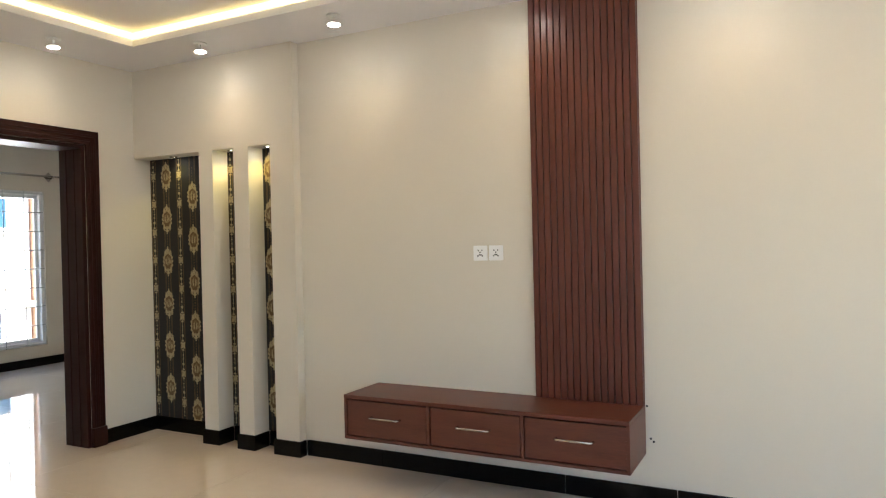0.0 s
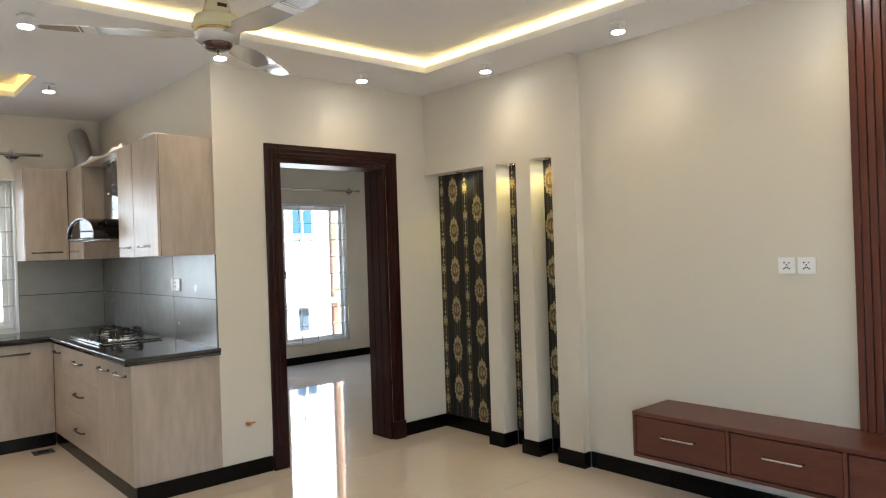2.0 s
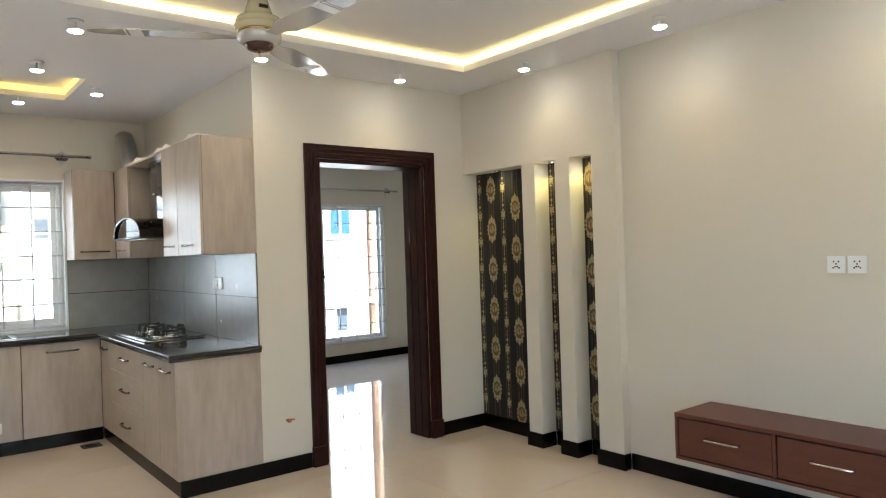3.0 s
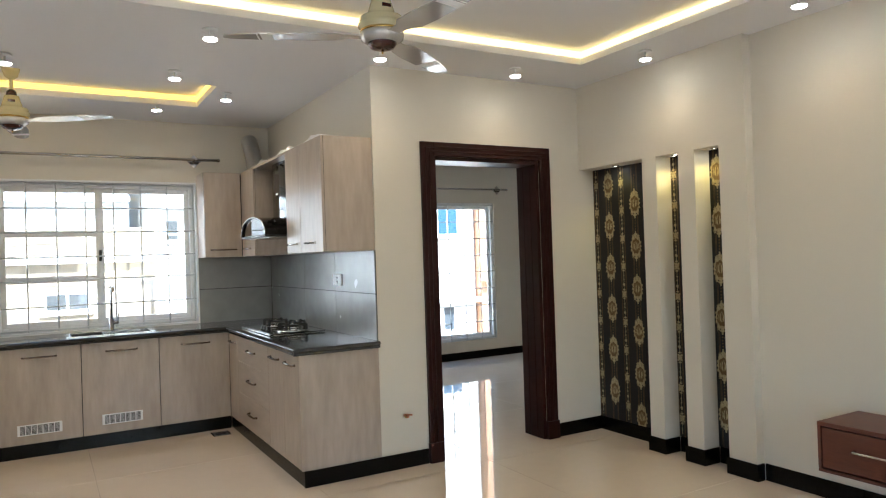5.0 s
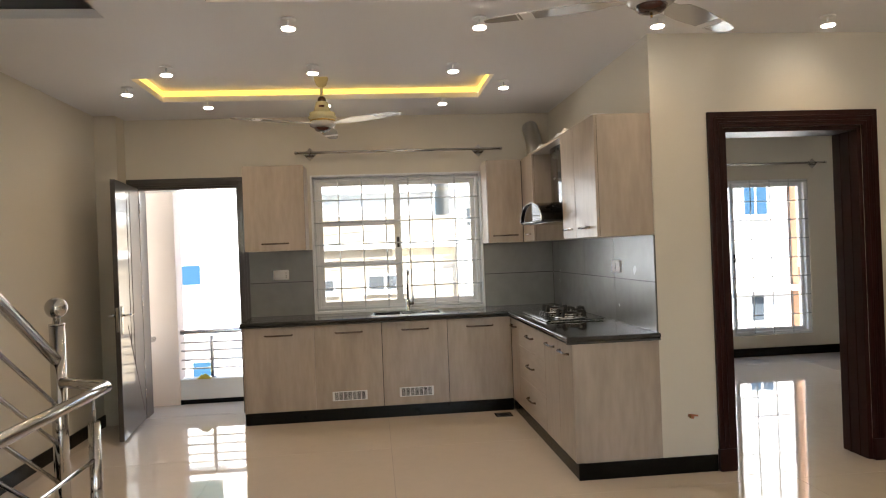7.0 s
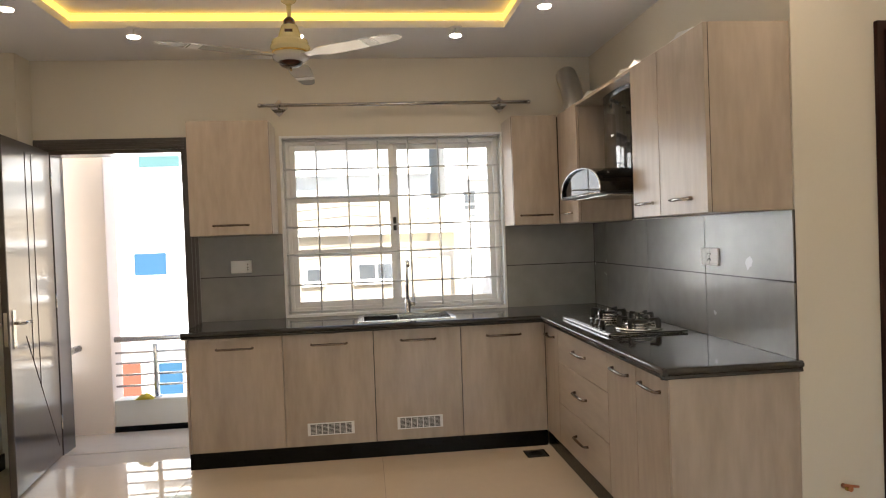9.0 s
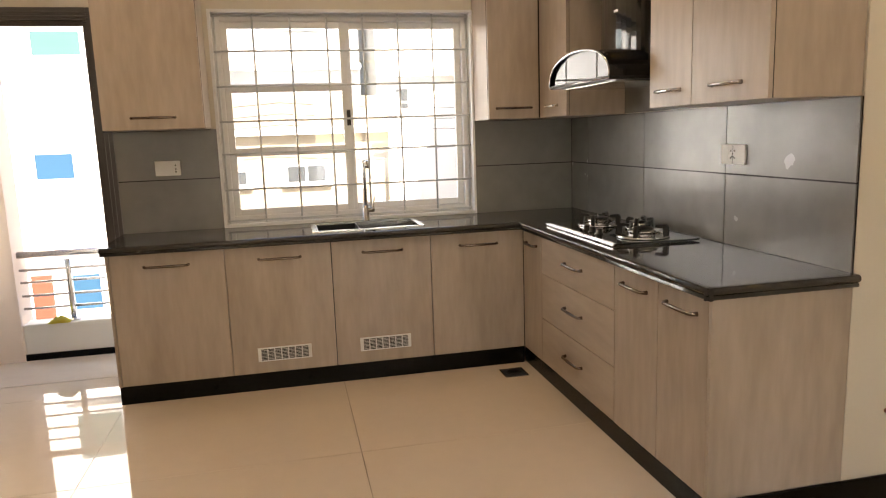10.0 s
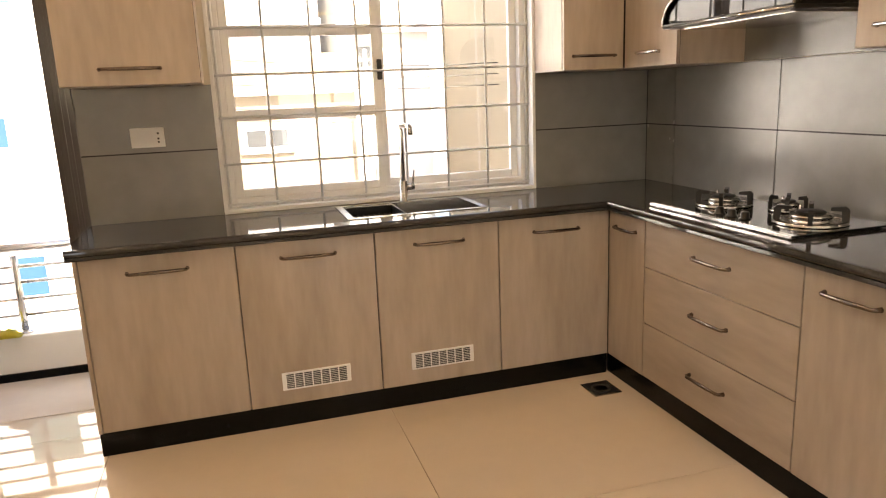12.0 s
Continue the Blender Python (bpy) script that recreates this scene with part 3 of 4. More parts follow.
# small nails left in the wall beside the console
for x, z in ((-1.632, 0.53), (-1.615, 0.36), (-1.60, 0.345)):
    e = thing("nail", (x, YT, z), "small dark nail stuck in painted plaster", "nail", "nails beside the console")
    part("shank", tube(bmesh.new(), [(x, YT - 0.012, z), (x, YT + 0.01, z)], 0.003, 8), IRON, e)
    part("head", tube(bmesh.new(), [(x, YT - 0.015, z), (x, YT - 0.012, z)], 0.006, 10), IRON, e)

# wallpaper with gold damask print
wp = thing("wallpaper", (-5.1, YNB, 0.1), "black wallpaper with gold damask medallions and chain stripes", "wallpaper")
WPY = YNB - 0.003
STRIPS = ((XD + 0.001, COLS[0][0] + 0.001), (COLS[0][1], COLS[1][0]), (COLS[1][1], COLS[2][0]))
for a, b in STRIPS:
    part("sheet", boxed(a, b, WPY, YNB - 0.0005, SH, NZ), PAPER, wp)


def blob(bm, cx, cz, fn, d, n=40):
    prism(bm, [(cx + fn(t) * math.sin(t) * 1.12, cz + fn(t) * math.cos(t) * 1.20) for t in (2 * math.pi * k / n for k in range(n))], "y", -d, 0.0)


bm = bmesh.new()
def lozenge(t):
    return 0.046 + 0.022 * math.cos(t) ** 2 + 0.0055 * math.cos(12 * t)


blob(bm, 0, 0, lozenge, 0.0008, 72)
for s in (-1, 1):
    blob(bm, s * 0.030, -0.074, lambda t: 0.011 + 0.004 * math.cos(5 * t), 0.0009, 20)
    blob(bm, s * 0.026, 0.077, lambda t: 0.010 + 0.004 * math.cos(5 * t), 0.0009, 20)
blob(bm, 0, 0.096, lambda t: 0.013 + 0.006 * math.cos(3 * t), 0.0009, 24)
blob(bm, 0, -0.096, lambda t: 0.012 + 0.006 * math.cos(3 * t + 3.14), 0.0009, 24)
MED = shared("medallion", bm, GILT)
bm = bmesh.new()
blob(bm, 0, 0, lambda t: 0.034 + 0.014 * math.cos(t) ** 2 + 0.003 * math.cos(9 * t), 0.0014, 54)
MEDC = shared("medallion_centre", bm, GILTD)
bm = bmesh.new()
for s in (-1, 1):
    prism(bm, [(s * 0.004, -0.030), (s * 0.016, -0.022), (s * 0.019, 0.004), (s * 0.012, 0.024), (s * 0.002, 0.042), (s * 0.008, 0.010)], "y", -0.0018, 0.0)
    prism(bm, [(s * 0.021, -0.028), (s * 0.029, -0.012), (s * 0.028, 0.014), (s * 0.018, 0.034), (s * 0.024, 0.004)], "y", -0.0018, 0.0)
MEDL = shared("medallion_leaf", bm, GILT)
bm = bmesh.new()
blob(bm, 0, 0, lambda t: 0.012 + 0.007 * abs(math.cos(2 * t)), 0.0008, 24)
blob(bm, 0, 0.035, lambda t: 0.009 + 0.004 * math.cos(4 * t), 0.0008, 16)
blob(bm, 0, -0.035, lambda t: 0.009 + 0.004 * math.cos(4 * t), 0.0008, 16)
for s in (-1, 1):
    blob(bm, s * 0.017, 0.018, lambda t: 0.007, 0.0008, 10)
    blob(bm, s * 0.017, -0.018, lambda t: 0.007, 0.0008, 10)
blob(bm, 0, 0.075, lambda t: 0.010, 0.0008, 12)
blob(bm, 0, 0.115, lambda t: 0.006, 0.0008, 10)
blob(bm, 0, -0.075, lambda t: 0.005, 0.0008, 10)
blob(bm, 0, -0.105, lambda t: 0.005, 0.0008, 10)
box(bm, -0.0016, 0.0016, -0.0007, 0.0, -0.11, 0.12)
CHAIN = shared("chain_motif", bm, GILT)
bm = bmesh.new()
for k in range(6):
    blob(bm, 0, -0.052 + 0.021 * k, lambda t: 0.0048, 0.0007, 8)
DOTS = shared("dot_row", bm, GILTD)
STEP = 0.328
COLUMNS = (("chain", -5.415, 0), ("medallion", -5.275, 0.335), ("chain", -5.135, 0), ("medallion", -4.995, 0.170), ("chain", -4.855, 0), ("chain", -4.606, 0), ("medallion", -4.490, 0.335), ("medallion", -4.236, 0.325))
for sort, x, z in COLUMNS:
    for dx in ((-0.030, -0.022, 0.022, 0.030) if sort == "medallion" else (-0.026, -0.020, 0.020, 0.026)):
        part("pinstripe", boxed(x + dx - 0.0012, x + dx + 0.0012, WPY - 0.0006, WPY, SH + 0.001, NZ - 0.001), GILTD, wp)
    if sort == "medallion":
        while z < NZ - 0.07:
            piece("medallion", MED, wp, (x, WPY, z))
            piece("medallion_centre", MEDC, wp, (x, WPY, z))
            piece("medallion_leaf", MEDL, wp, (x, WPY, z))
            if z + STEP / 2 < NZ - 0.06:
                piece("dot_row", DOTS, wp, (x, WPY, z + STEP / 2))
            z += STEP
    else:
        z = SH + 0.13
        while z < NZ - 0.1:
            piece("chain_motif", CHAIN, wp, (x, WPY, z))
            z += 0.2187

# gas valve on the doorway wall
gv = thing("gas_valve", (XD, 2.18, 0.36), "small copper gas valve sticking out of the wall", "valve")
part("pipe", tube(bmesh.new(), [(XD, 2.18, 0.36), (XD + 0.05, 2.18, 0.36)], 0.010), COPPER, gv)
part("lever", tube(bmesh.new(), [(XD + 0.042, 2.16, 0.375), (XD + 0.046, 2.215, 0.368)], 0.006), COPPER, gv)
part("nut", lathe(bmesh.new(), [(0.014, -0.008), (0.016, 0), (0.014, 0.008)], (XD + 0.035, 2.18, 0.36), 6), GOLDM, gv)

# ---- kitchen base units ----
FX, FY = -7.395, 1.44                 # door faces
G = 0.0028


def bar_handle(parent, p, along, out, half, mat=BRONZE, r=0.0068):
    p, a, o = Vector(p), Vector(along), Vector(out)
    pts = [p - a * half, p - a * (half - 0.004) + o * 0.020, p - a * (half - 0.016) + o * 0.027, p + o * 0.029, p + a * (half - 0.016) + o * 0.027, p + a * (half - 0.004) + o * 0.020, p + a * half]
    part("handle", tube(bmesh.new(), pts, [r * 1.3, r, r, r * 1.15, r, r, r * 1.3], 10), mat, parent, "curved dark nickel bar handle")


def vent_grille(parent, x, y, z, w=0.304, h=0.082):
    g = part("vent_grille", boxed(x - 0.001, x + 0.005, y - w / 2, y + w / 2, z - h / 2, z + h / 2, 0.002), PLASTIC, parent, "white plastic vent grille")
    for k in range(7):
        yy = y + (k - 3) * w * 0.128
        bm = bmesh.new()
        for q in range(8):
            zz = z + (q - 3.5) * h * 0.103
            box(bm, x + 0.0046, x + 0.0056, yy - 0.0165, yy + 0.0165, zz - 0.0028, zz + 0.0028)
        part("louvre", bm, BLACK, g)


YS = (-0.925, -0.312, 0.278, 0.862, FY)
for k in range(4):
    a, b = YS[k], YS[k + 1]
    u = thing("base_cabinet", (FX, (a + b) / 2, 0), "pale ash laminate base cabinet with " + ("vent grille in door" if k in (1, 2) else "one door"), "cabinet", "kitchen base cabinets")
    part("body", boxed(XK, FX - 0.019, a + 0.0005, (b if k < 3 else YK) - 0.0005, 0.105, TOP - TH - 0.001), EDGE if k else ASH, u)
    d = part("door", boxed(FX - 0.018, FX, a + G + (0.016 if k == 0 else 0), b - G, 0.108, TOP - TH - 0.006, 0.0015), ASH, u)
    bar_handle(d, (FX, (a + b) / 2 + (0.005 if k else 0.0), 0.773), (0, 1, 0), (1, 0, 0), 0.115)
    if k in (1, 2):
        vent_grille(d, FX, -0.019 if k == 1 else 0.569, 0.216 if k == 1 else 0.220)
    if k == 0:
        part("side_panel", boxed(XK, FX, a - 0.001, a + 0.015, 0.105, TOP - TH - 0.001, 0.001), ASH, u)
    part("plinth", boxed(FX - 0.05, FX - 0.012, a, b - (0.0 if k < 3 else 0.0), 0, 0.105), SKIRT, u)

XS = (FX, -7.085, -6.175, -5.805, XD)
kinds = ("door", "drawers", "door", "door")
for k in range(4):
    a, b = XS[k], XS[k + 1]
    what = "three drawers" if kinds[k] == "drawers" else "one narrow door"
    u = thing("base_cabinet", ((a + b) / 2, FY, 0), "pale ash laminate base cabinet with " + what, "cabinet", "kitchen base cabinets")
    part("body", boxed(a + 0.0005, b - (0.019 if k == 3 else 0.0005), FY + 0.019, YK - 0.001, 0.105, TOP - TH - 0.001), EDGE, u)
    if kinds[k] == "drawers":
        for z0, z1 in ((0.108, 0.368), (0.368, 0.630), (0.630, TOP - TH - 0.006)):
            d = part("drawer", boxed(a + G, b - G, FY, FY + 0.018, z0 + 0.0022, z1 - 0.0022, 0.0015), ASHH, u)
            bar_handle(d, ((a + b) / 2, FY, (z0 + z1) / 2 + 0.01), (1, 0, 0), (0, -1, 0), 0.105)
    else:
        e = 0.018 if k == 3 else 0
        d = part("door", boxed(a + G, b - G - e, FY, FY + 0.018, 0.108, TOP - TH - 0.006, 0.0015), ASH, u)
        bar_handle(d, ((a + b - e) / 2, FY, 0.775), (1, 0, 0), (0, -1, 0), 0.10 if k else 0.085)
    if k == 3:
        part("end_panel", boxed(b - 0.018, b, FY, YK - 0.001, 0.105, TOP - TH - 0.001, 0.001), ASH, u)
    part("plinth", boxed(a - (0.03 if k == 0 else 0), b + (0.012 if k == 3 else 0), FY + 0.016, FY + 0.05, 0, 0.105), SKIRT, u)

# worktop, one L with a rounded nose, cut for the sink
SINK = (-7.86, -7.49, 0.20, 0.83)
wt = thing("worktop", (-6.6, 1.7, TOP - TH), "polished dark grey marble worktop in an L", "worktop")
CF, CG, CE = -7.345, 1.398, -5.415
z0, z1 = TOP - TH, TOP
for x0, x1, y0, y1 in ((XK, SINK[0], -0.94, CG + 0.05), (SINK[1], CF - 0.02, -0.94, CG + 0.05), (SINK[0], SINK[1], -0.94, SINK[2]), (SINK[0], SINK[1], SINK[3], CG + 0.05), (CF - 0.02, CE - 0.02, CG + 0.02, CG + 0.05)):
    part("slab", boxed(x0, x1, y0, y1, z0, z1), STONE, wt)
part("slab", boxed(XK, CE - 0.02, CG + 0.05, YK, z0, z1), STONE, wt)
def nose(n=8):
    r = 0.0145
    bead = [(0.0225 - r + r * math.cos(t), z1 - r + r * math.sin(t)) for t in (-math.pi / 2 + math.pi * k / n for k in range(n + 1))]
    return [(0.0, z0), (0.012, z0), (0.016, z0 + 0.004), (0.013, z1 - 2 * r - 0.001), *bead, (0.0, z1)]
part("nosing", prism(bmesh.new(), [(CF - 0.022 + x, z) for x, z in nose()], "y", -0.94, CG + 0.02), STONE, wt)
part("nosing", prism(bmesh.new(), [(CG + 0.022 - y, z) for y, z in nose()], "x", CF - 0.02, CE), STONE, wt)
part("nosing", prism(bmesh.new(), [(CE - 0.022 + x, z) for x, z in nose()], "y", CG + 0.0, YK), STONE, wt)

# backsplash tiles
structure("tile_bed_side", boxed(XK, XD - 0.002, YK - 0.003, YK, TOP, 1.512), EDGE, "dark grout bed", "grout")
structure("tile_bed_left", boxed(XK, XK + 0.003, -0.966, WY0 - 0.001, TOP, 1.512), EDGE, "dark grout bed", "grout")
structure("tile_bed_right", boxed(XK, XK + 0.003, WY1 + 0.001, YK - 0.004, TOP, 1.512), EDGE, "dark grout bed", "grout")
bs = tagged(new("backsplash"), "large grey cement tiles between worktop and wall cabinets", "tiles", kind="structure")
ROWS = ((TOP + 0.001, 1.211), (1.216, 1.512))
J = (XK + 0.010, -7.68, -6.94, -6.20, XD - 0.003)
for z0, z1 in ROWS:
    for a, b in zip(J, J[1:]):
        me = shared("tile", boxed(-(b - a) / 2 + 0.0025, (b - a) / 2 - 0.0025, -0.009, 0, 0, z1 - z0 - 0.001), SPLASH)
        piece("tile", me, bs, ((a + b) / 2, YK, z0))
    for a, b in ((-0.965, WY0 - 0.002), (WY1 + 0.002, YK - 0.010)):
        me = shared("tile", boxed(0, 0.009, -(b - a) / 2 + 0.0015, (b - a) / 2 - 0.0015, 0, z1 - z0 - 0.001), SPLASH)
        piece("tile", me, bs, (XK, (a + b) / 2, z0))

# hood recess tiles behind the hood
me = shared("tile", boxed(-0.45, 0.45, -0.009, 0, 0, 0.30, 0.0012), SPLASH)
piece("tile", me, bs, (-6.725, YK, 1.515))

# ---- wall cabinets ----
UZ0, UZ1, UX, UY = 1.512, 2.282, -7.60, 1.632
def wall_cabinet(x0, x1, y0, y1, face, doors, label, side="ASH"):
    u = thing("wall_cabinet", ((x0 + x1) / 2, (y0 + y1) / 2, UZ0), label, "cabinet", "kitchen wall cabinets")
    if face == "+x":
        part("body", boxed(x0, x1 - 0.019, y0, y1, UZ0, UZ1, 0.001), ASH, u)
        # thin dark sheet behind the doors paints the shade in their gaps
        part("gap_shade_sheet", boxed(x1 - 0.019, x1 - 0.0185, y0 + 0.001, y1 - 0.001, UZ0 + 0.002, UZ1 - 0.002), EDGE, u)
        for a, b in doors:
            d = part("door", boxed(x1 - 0.018, x1, a + G, b - G, UZ0 + 0.001, UZ1 - 0.001, 0.0015), ASH, u)
            bar_handle(d, (x1, (a + b) / 2, UZ0 + 0.065), (0, 1, 0), (1, 0, 0), min(0.115, (b - a) * 0.34))
    else:
        part("body", boxed(x0, x1, y0 + 0.019, y1, UZ0, UZ1, 0.001), ASH, u)
        part("gap_shade_sheet", boxed(x0 + 0.001, x1 - 0.001, y0 + 0.0185, y0 + 0.019, UZ0 + 0.002, UZ1 - 0.002), EDGE, u)
        for a, b in doors:
            d = part("door", boxed(a + G, b - G, y0, y0 + 0.018, UZ0 + 0.001, UZ1 - 0.001, 0.0015), ASH, u)
            bar_handle(d, ((a + b) / 2, y0, UZ0 + 0.065), (1, 0, 0), (0, -1, 0), min(0.085, (b - a) * 0.3), CHROME)
    return u


wall_cabinet(XK, UX, -0.915, -0.372, "+x", [(-0.915, -0.372)], "single-door pale ash wall cabinet beside the window")
wall_cabinet(XK, UX, 1.30, UY, "+x", [(1.30, UY - 0.002)], "narrow pale ash wall cabinet beside the window")
wall_cabinet(XK, -7.17, UY + 0.001, YK - 0.001, "-y", [(UX + 0.002, -7.17)], "corner pale ash wall cabinet beside the hood")
wall_cabinet(-6.240, XD - 0.01, UY, YK - 0.001, "-y", [(-6.240, -5.915), (-5.915, XD - 0.01)], "two-door pale ash wall cabinet")
br = thing("hood_top_board", (-6.72, 1.8, UZ1 - 0.02), "pale ash board bridging the cabinets over the hood", "shelf board")
part("board", boxed(-7.169, -6.241, UY + 0.001, YK - 0.001, UZ1 - 0.018, UZ1, 0.001), ASH, br)
pl = bmesh.new()
rng = random.Random(4)
prev = None
for k in range(32):
    x = -7.4 + k * 0.055
    pts = [(x, 1.66 + rng.uniform(-.01, .01), UZ1 + 0.002), (x, 1.70 + rng.uniform(-.02, .02), UZ1 + rng.uniform(0.02, 0.06)), (x, 1.80 + rng.uniform(-.03, .03), UZ1 + rng.uniform(0.01, 0.05)), (x, 1.92, UZ1 + 0.003)]
    ring = [pl.verts.new(p) for p in pts]
    if prev:
        for i in range(3):
            pl.faces.new((prev[i], prev[i + 1], ring[i + 1], ring[i]))
        pl.faces.new((prev[0], prev[3], ring[3], ring[0]))
    else:
        pl.faces.new(ring)
    prev = ring
pl.faces.new(list(reversed(prev)))
fo = thing("foil_wrap", (-6.6, 1.8, UZ1), "crumpled silver foil lying on top of the wall cabinets", "foil")
part("sheet", pl, FOIL, fo)

# flexible duct from hood to wall
duct = thing("exhaust_duct", (-7.5, 1.8, UZ1), "ribbed silver foil exhaust duct bending into the wall", "duct")
pts, rad = [], []
for k in range(31):
    t = k / 30
    pts.append((-7.70 - 0.06 * t - 0.15 * t * t, 1.80, UZ1 + 0.004 + 0.38 * t - 0.03 * t * t))
    rad.append(0.058 + 0.020 * (k % 2))
part("hose", tube(bmesh.new(), pts, rad, 18), FOIL, duct)

# ---- cooker hood ----
hood = thing("cooker_hood", (-6.72, 1.75, 1.60), "black glass chimney cooker hood with a curved glass visor", "cooker hood")
HX = -6.72
prof = [(HX + 0.255 * math.sin(t), 1.76 - 0.05 * math.cos(t)) for t in (-math.pi / 2 + math.pi * k / 16 for k in range(17))]
part("chimney", prism(bmesh.new(), [(HX - 0.255, YK - 0.011), *prof, (HX + 0.255, YK - 0.011)], "z", 1.72, UZ1 - 0.02), GLOSSBLACK, hood)
part("maker_mark", boxed(HX - 0.02, HX + 0.02, 1.7075, 1.711, 2.00, 2.012), PLASTIC, hood, "small pale maker's mark")
part("tray", boxed(HX - 0.36, HX + 0.36, 1.50, YK - 0.011, 1.650, 1.668, 0.004), BLACK, hood)
part("filter", boxed(HX - 0.30, HX + 0.30, 1.56, YK - 0.04, 1.644, 1.651, 0.002), STEEL, hood)
part("tray_edge", tube(bmesh.new(), [(HX - 0.36, 1.497, 1.658), (HX + 0.36, 1.497, 1.658)], 0.003, 8), CHROME, hood)
arcs = [(math.sin(t), math.cos(t) ** 0.8) for t in (-math.pi / 2 * 0.999 + math.pi * 0.999 * k / 24 for k in range(25))]
outer = [(HX + 0.362 * u, 1.664 + 0.150 * v) for u, v in arcs]
inner = [(HX + 0.354 * u, 1.664 + 0.143 * v) for u, v in reversed(arcs)]
part("canopy_glass", prism(bmesh.new(), outer + inner, "y", 1.50, YK - 0.30), VISOR, hood)
part("front_glass", prism(bmesh.new(), [(HX + 0.352 * u, 1.667 + 0.138 * v) for u, v in arcs], "y", 1.512, 1.517), VISOR, hood)
part("canopy_rim", tube(bmesh.new(), [(x, 1.498, z) for x, z in outer], 0.0045, 8), CHROME, hood)
part("body", boxed(HX - 0.25, HX + 0.25, 1.66, YK - 0.011, 1.668, 1.73, 0.01), GLOSSBLACK, hood)

# ---- hob ----
hob = thing("gas_hob", (-6.78, 1.72, TOP), "black glass gas hob with three burners", "hob")
BX0, BX1, BY_0, BY_1 = -7.13, -6.30, 1.495, 1.935
part("glass_plate", boxed(BX0, BX1, BY_0, BY_1, TOP + 0.006, TOP + 0.014, 0.002), GLOSSBLACK, hob)
part("tray", boxed(BX0 + 0.03, BX1 - 0.03, BY_0 + 0.03, BY_1 - 0.03, TOP, TOP + 0.006), STEEL, hob)
part("front_trim", boxed(BX0 - 0.003, BX1 + 0.003, BY_0 - 0.004, BY_0 + 0.003, TOP + 0.004, TOP + 0.015, 0.001), CHROME, hob, "polished steel front trim")
part("front_trim", boxed(BX0, BX1, BY_0 + 0.014, BY_0 + 0.017, TOP + 0.0138, TOP + 0.0155), CHROME, hob)
for bx, by, r in ((-6.93, 1.725, 0.074), (-6.685, 1.835, 0.046), (-6.455, 1.725, 0.080)):
    b = part("burner", lathe(bmesh.new(), [(r * 1.55, 0), (r * 1.6, 0.004), (r * 1.5, 0.008), (r * 0.9, 0.006), (r * 0.85, 0.022), (r * 0.95, 0.026), (r * 0.9, 0.034), (r * 0.2, 0.037)], (bx, by, TOP + 0.014)), STEEL, hob)
    part("burner_cap", lathe(bmesh.new(), [(r * 0.62, 0.036), (r * 0.66, 0.041), (r * 0.55, 0.046), (r * 0.1, 0.047)], (bx, by, TOP + 0.014)), IRON, b)
    part("drip_ring", tube(bmesh.new(), [(bx + r * 1.5 * math.cos(k * math.pi / 16), by + r * 1.5 * math.sin(k * math.pi / 16), TOP + 0.020) for k in range(33)], 0.0055, 8), CHROME, b)
    part("igniter", tube(bmesh.new(), [(bx - r * 0.95, by + r * 0.3, TOP + 0.016), (bx - r * 0.95, by + r * 0.3, TOP + 0.068)], 0.005, 8), STEEL, b)
    for q in range(4):
        a = math.pi / 4 + q * math.pi / 2
        leg = prism(bmesh.new(), [(r * 1.55, 0.014), (r * 1.55, 0.066), (r * 1.40, 0.078), (r * 0.80, 0.074), (r * 0.78, 0.062), (r * 1.22, 0.060), (r * 1.28, 0.014)], "y", -0.008, 0.008)
        bmesh.ops.transform(leg, matrix=Matrix.Translation((bx, by, TOP)) @ Matrix.Rotation(a, 4, "Z"), verts=leg.verts)
        part("pan_support", leg, IRON, b)
for kx in (-6.765, -6.695, -6.620):
    kn = part("knob", lathe(bmesh.new(), [(0.023, 0), (0.023, 0.004), (0.017, 0.006), (0.016, 0.026), (0.013, 0.029), (0.002, 0.029)], (kx, 1.575, TOP + 0.014), 20), BLACK, hob)
    part("grip", boxed(kx - 0.003, kx + 0.003, 1.563, 1.587, TOP + 0.042, TOP + 0.0445), CHROME, kn)

# ---- sink and tap ----
sk = thing("kitchen_sink", (-7.68, 0.51, TOP), "inset stainless steel sink with a small black side basket", "sink")
S0, S1, S2, S3 = SINK
bm = bmesh.new()
zt = TOP + 0.004
box(bm, S0 - 0.018, S0 + 0.012, S2 - 0.018, S3 + 0.018, TOP + 0.0005, zt)
box(bm, S1 - 0.012, S1 + 0.018, S2 - 0.018, S3 + 0.018, TOP + 0.0005, zt)
box(bm, S0 + 0.012, S1 - 0.012, S2 - 0.018, S2 + 0.012, TOP + 0.0005, zt)
box(bm, S0 + 0.012, S1 - 0.012, S3 - 0.012, S3 + 0.018, TOP + 0.0005, zt)
part("rim", bm, STEEL, sk)
bm = bmesh.new()
zb = TOP - 0.19
for a in ((S0 + 0.004, S0 + 0.012, S2 + 0.004, S3 - 0.004), (S1 - 0.012, S1 - 0.004, S2 + 0.004, S3 - 0.004), (S0 + 0.012, S1 - 0.012, S2 + 0.004, S2 + 0.012), (S0 + 0.012, S1 - 0.012, S3 - 0.012, S3 - 0.004)):
    box(bm, *a, zb, TOP + 0.0005)
box(bm, S0 + 0.004, S1 - 0.004, S2 + 0.004, S3 - 0.004, zb - 0.006, zb)
part("bowl", bm, STEEL, sk)
bk = bmesh.new()
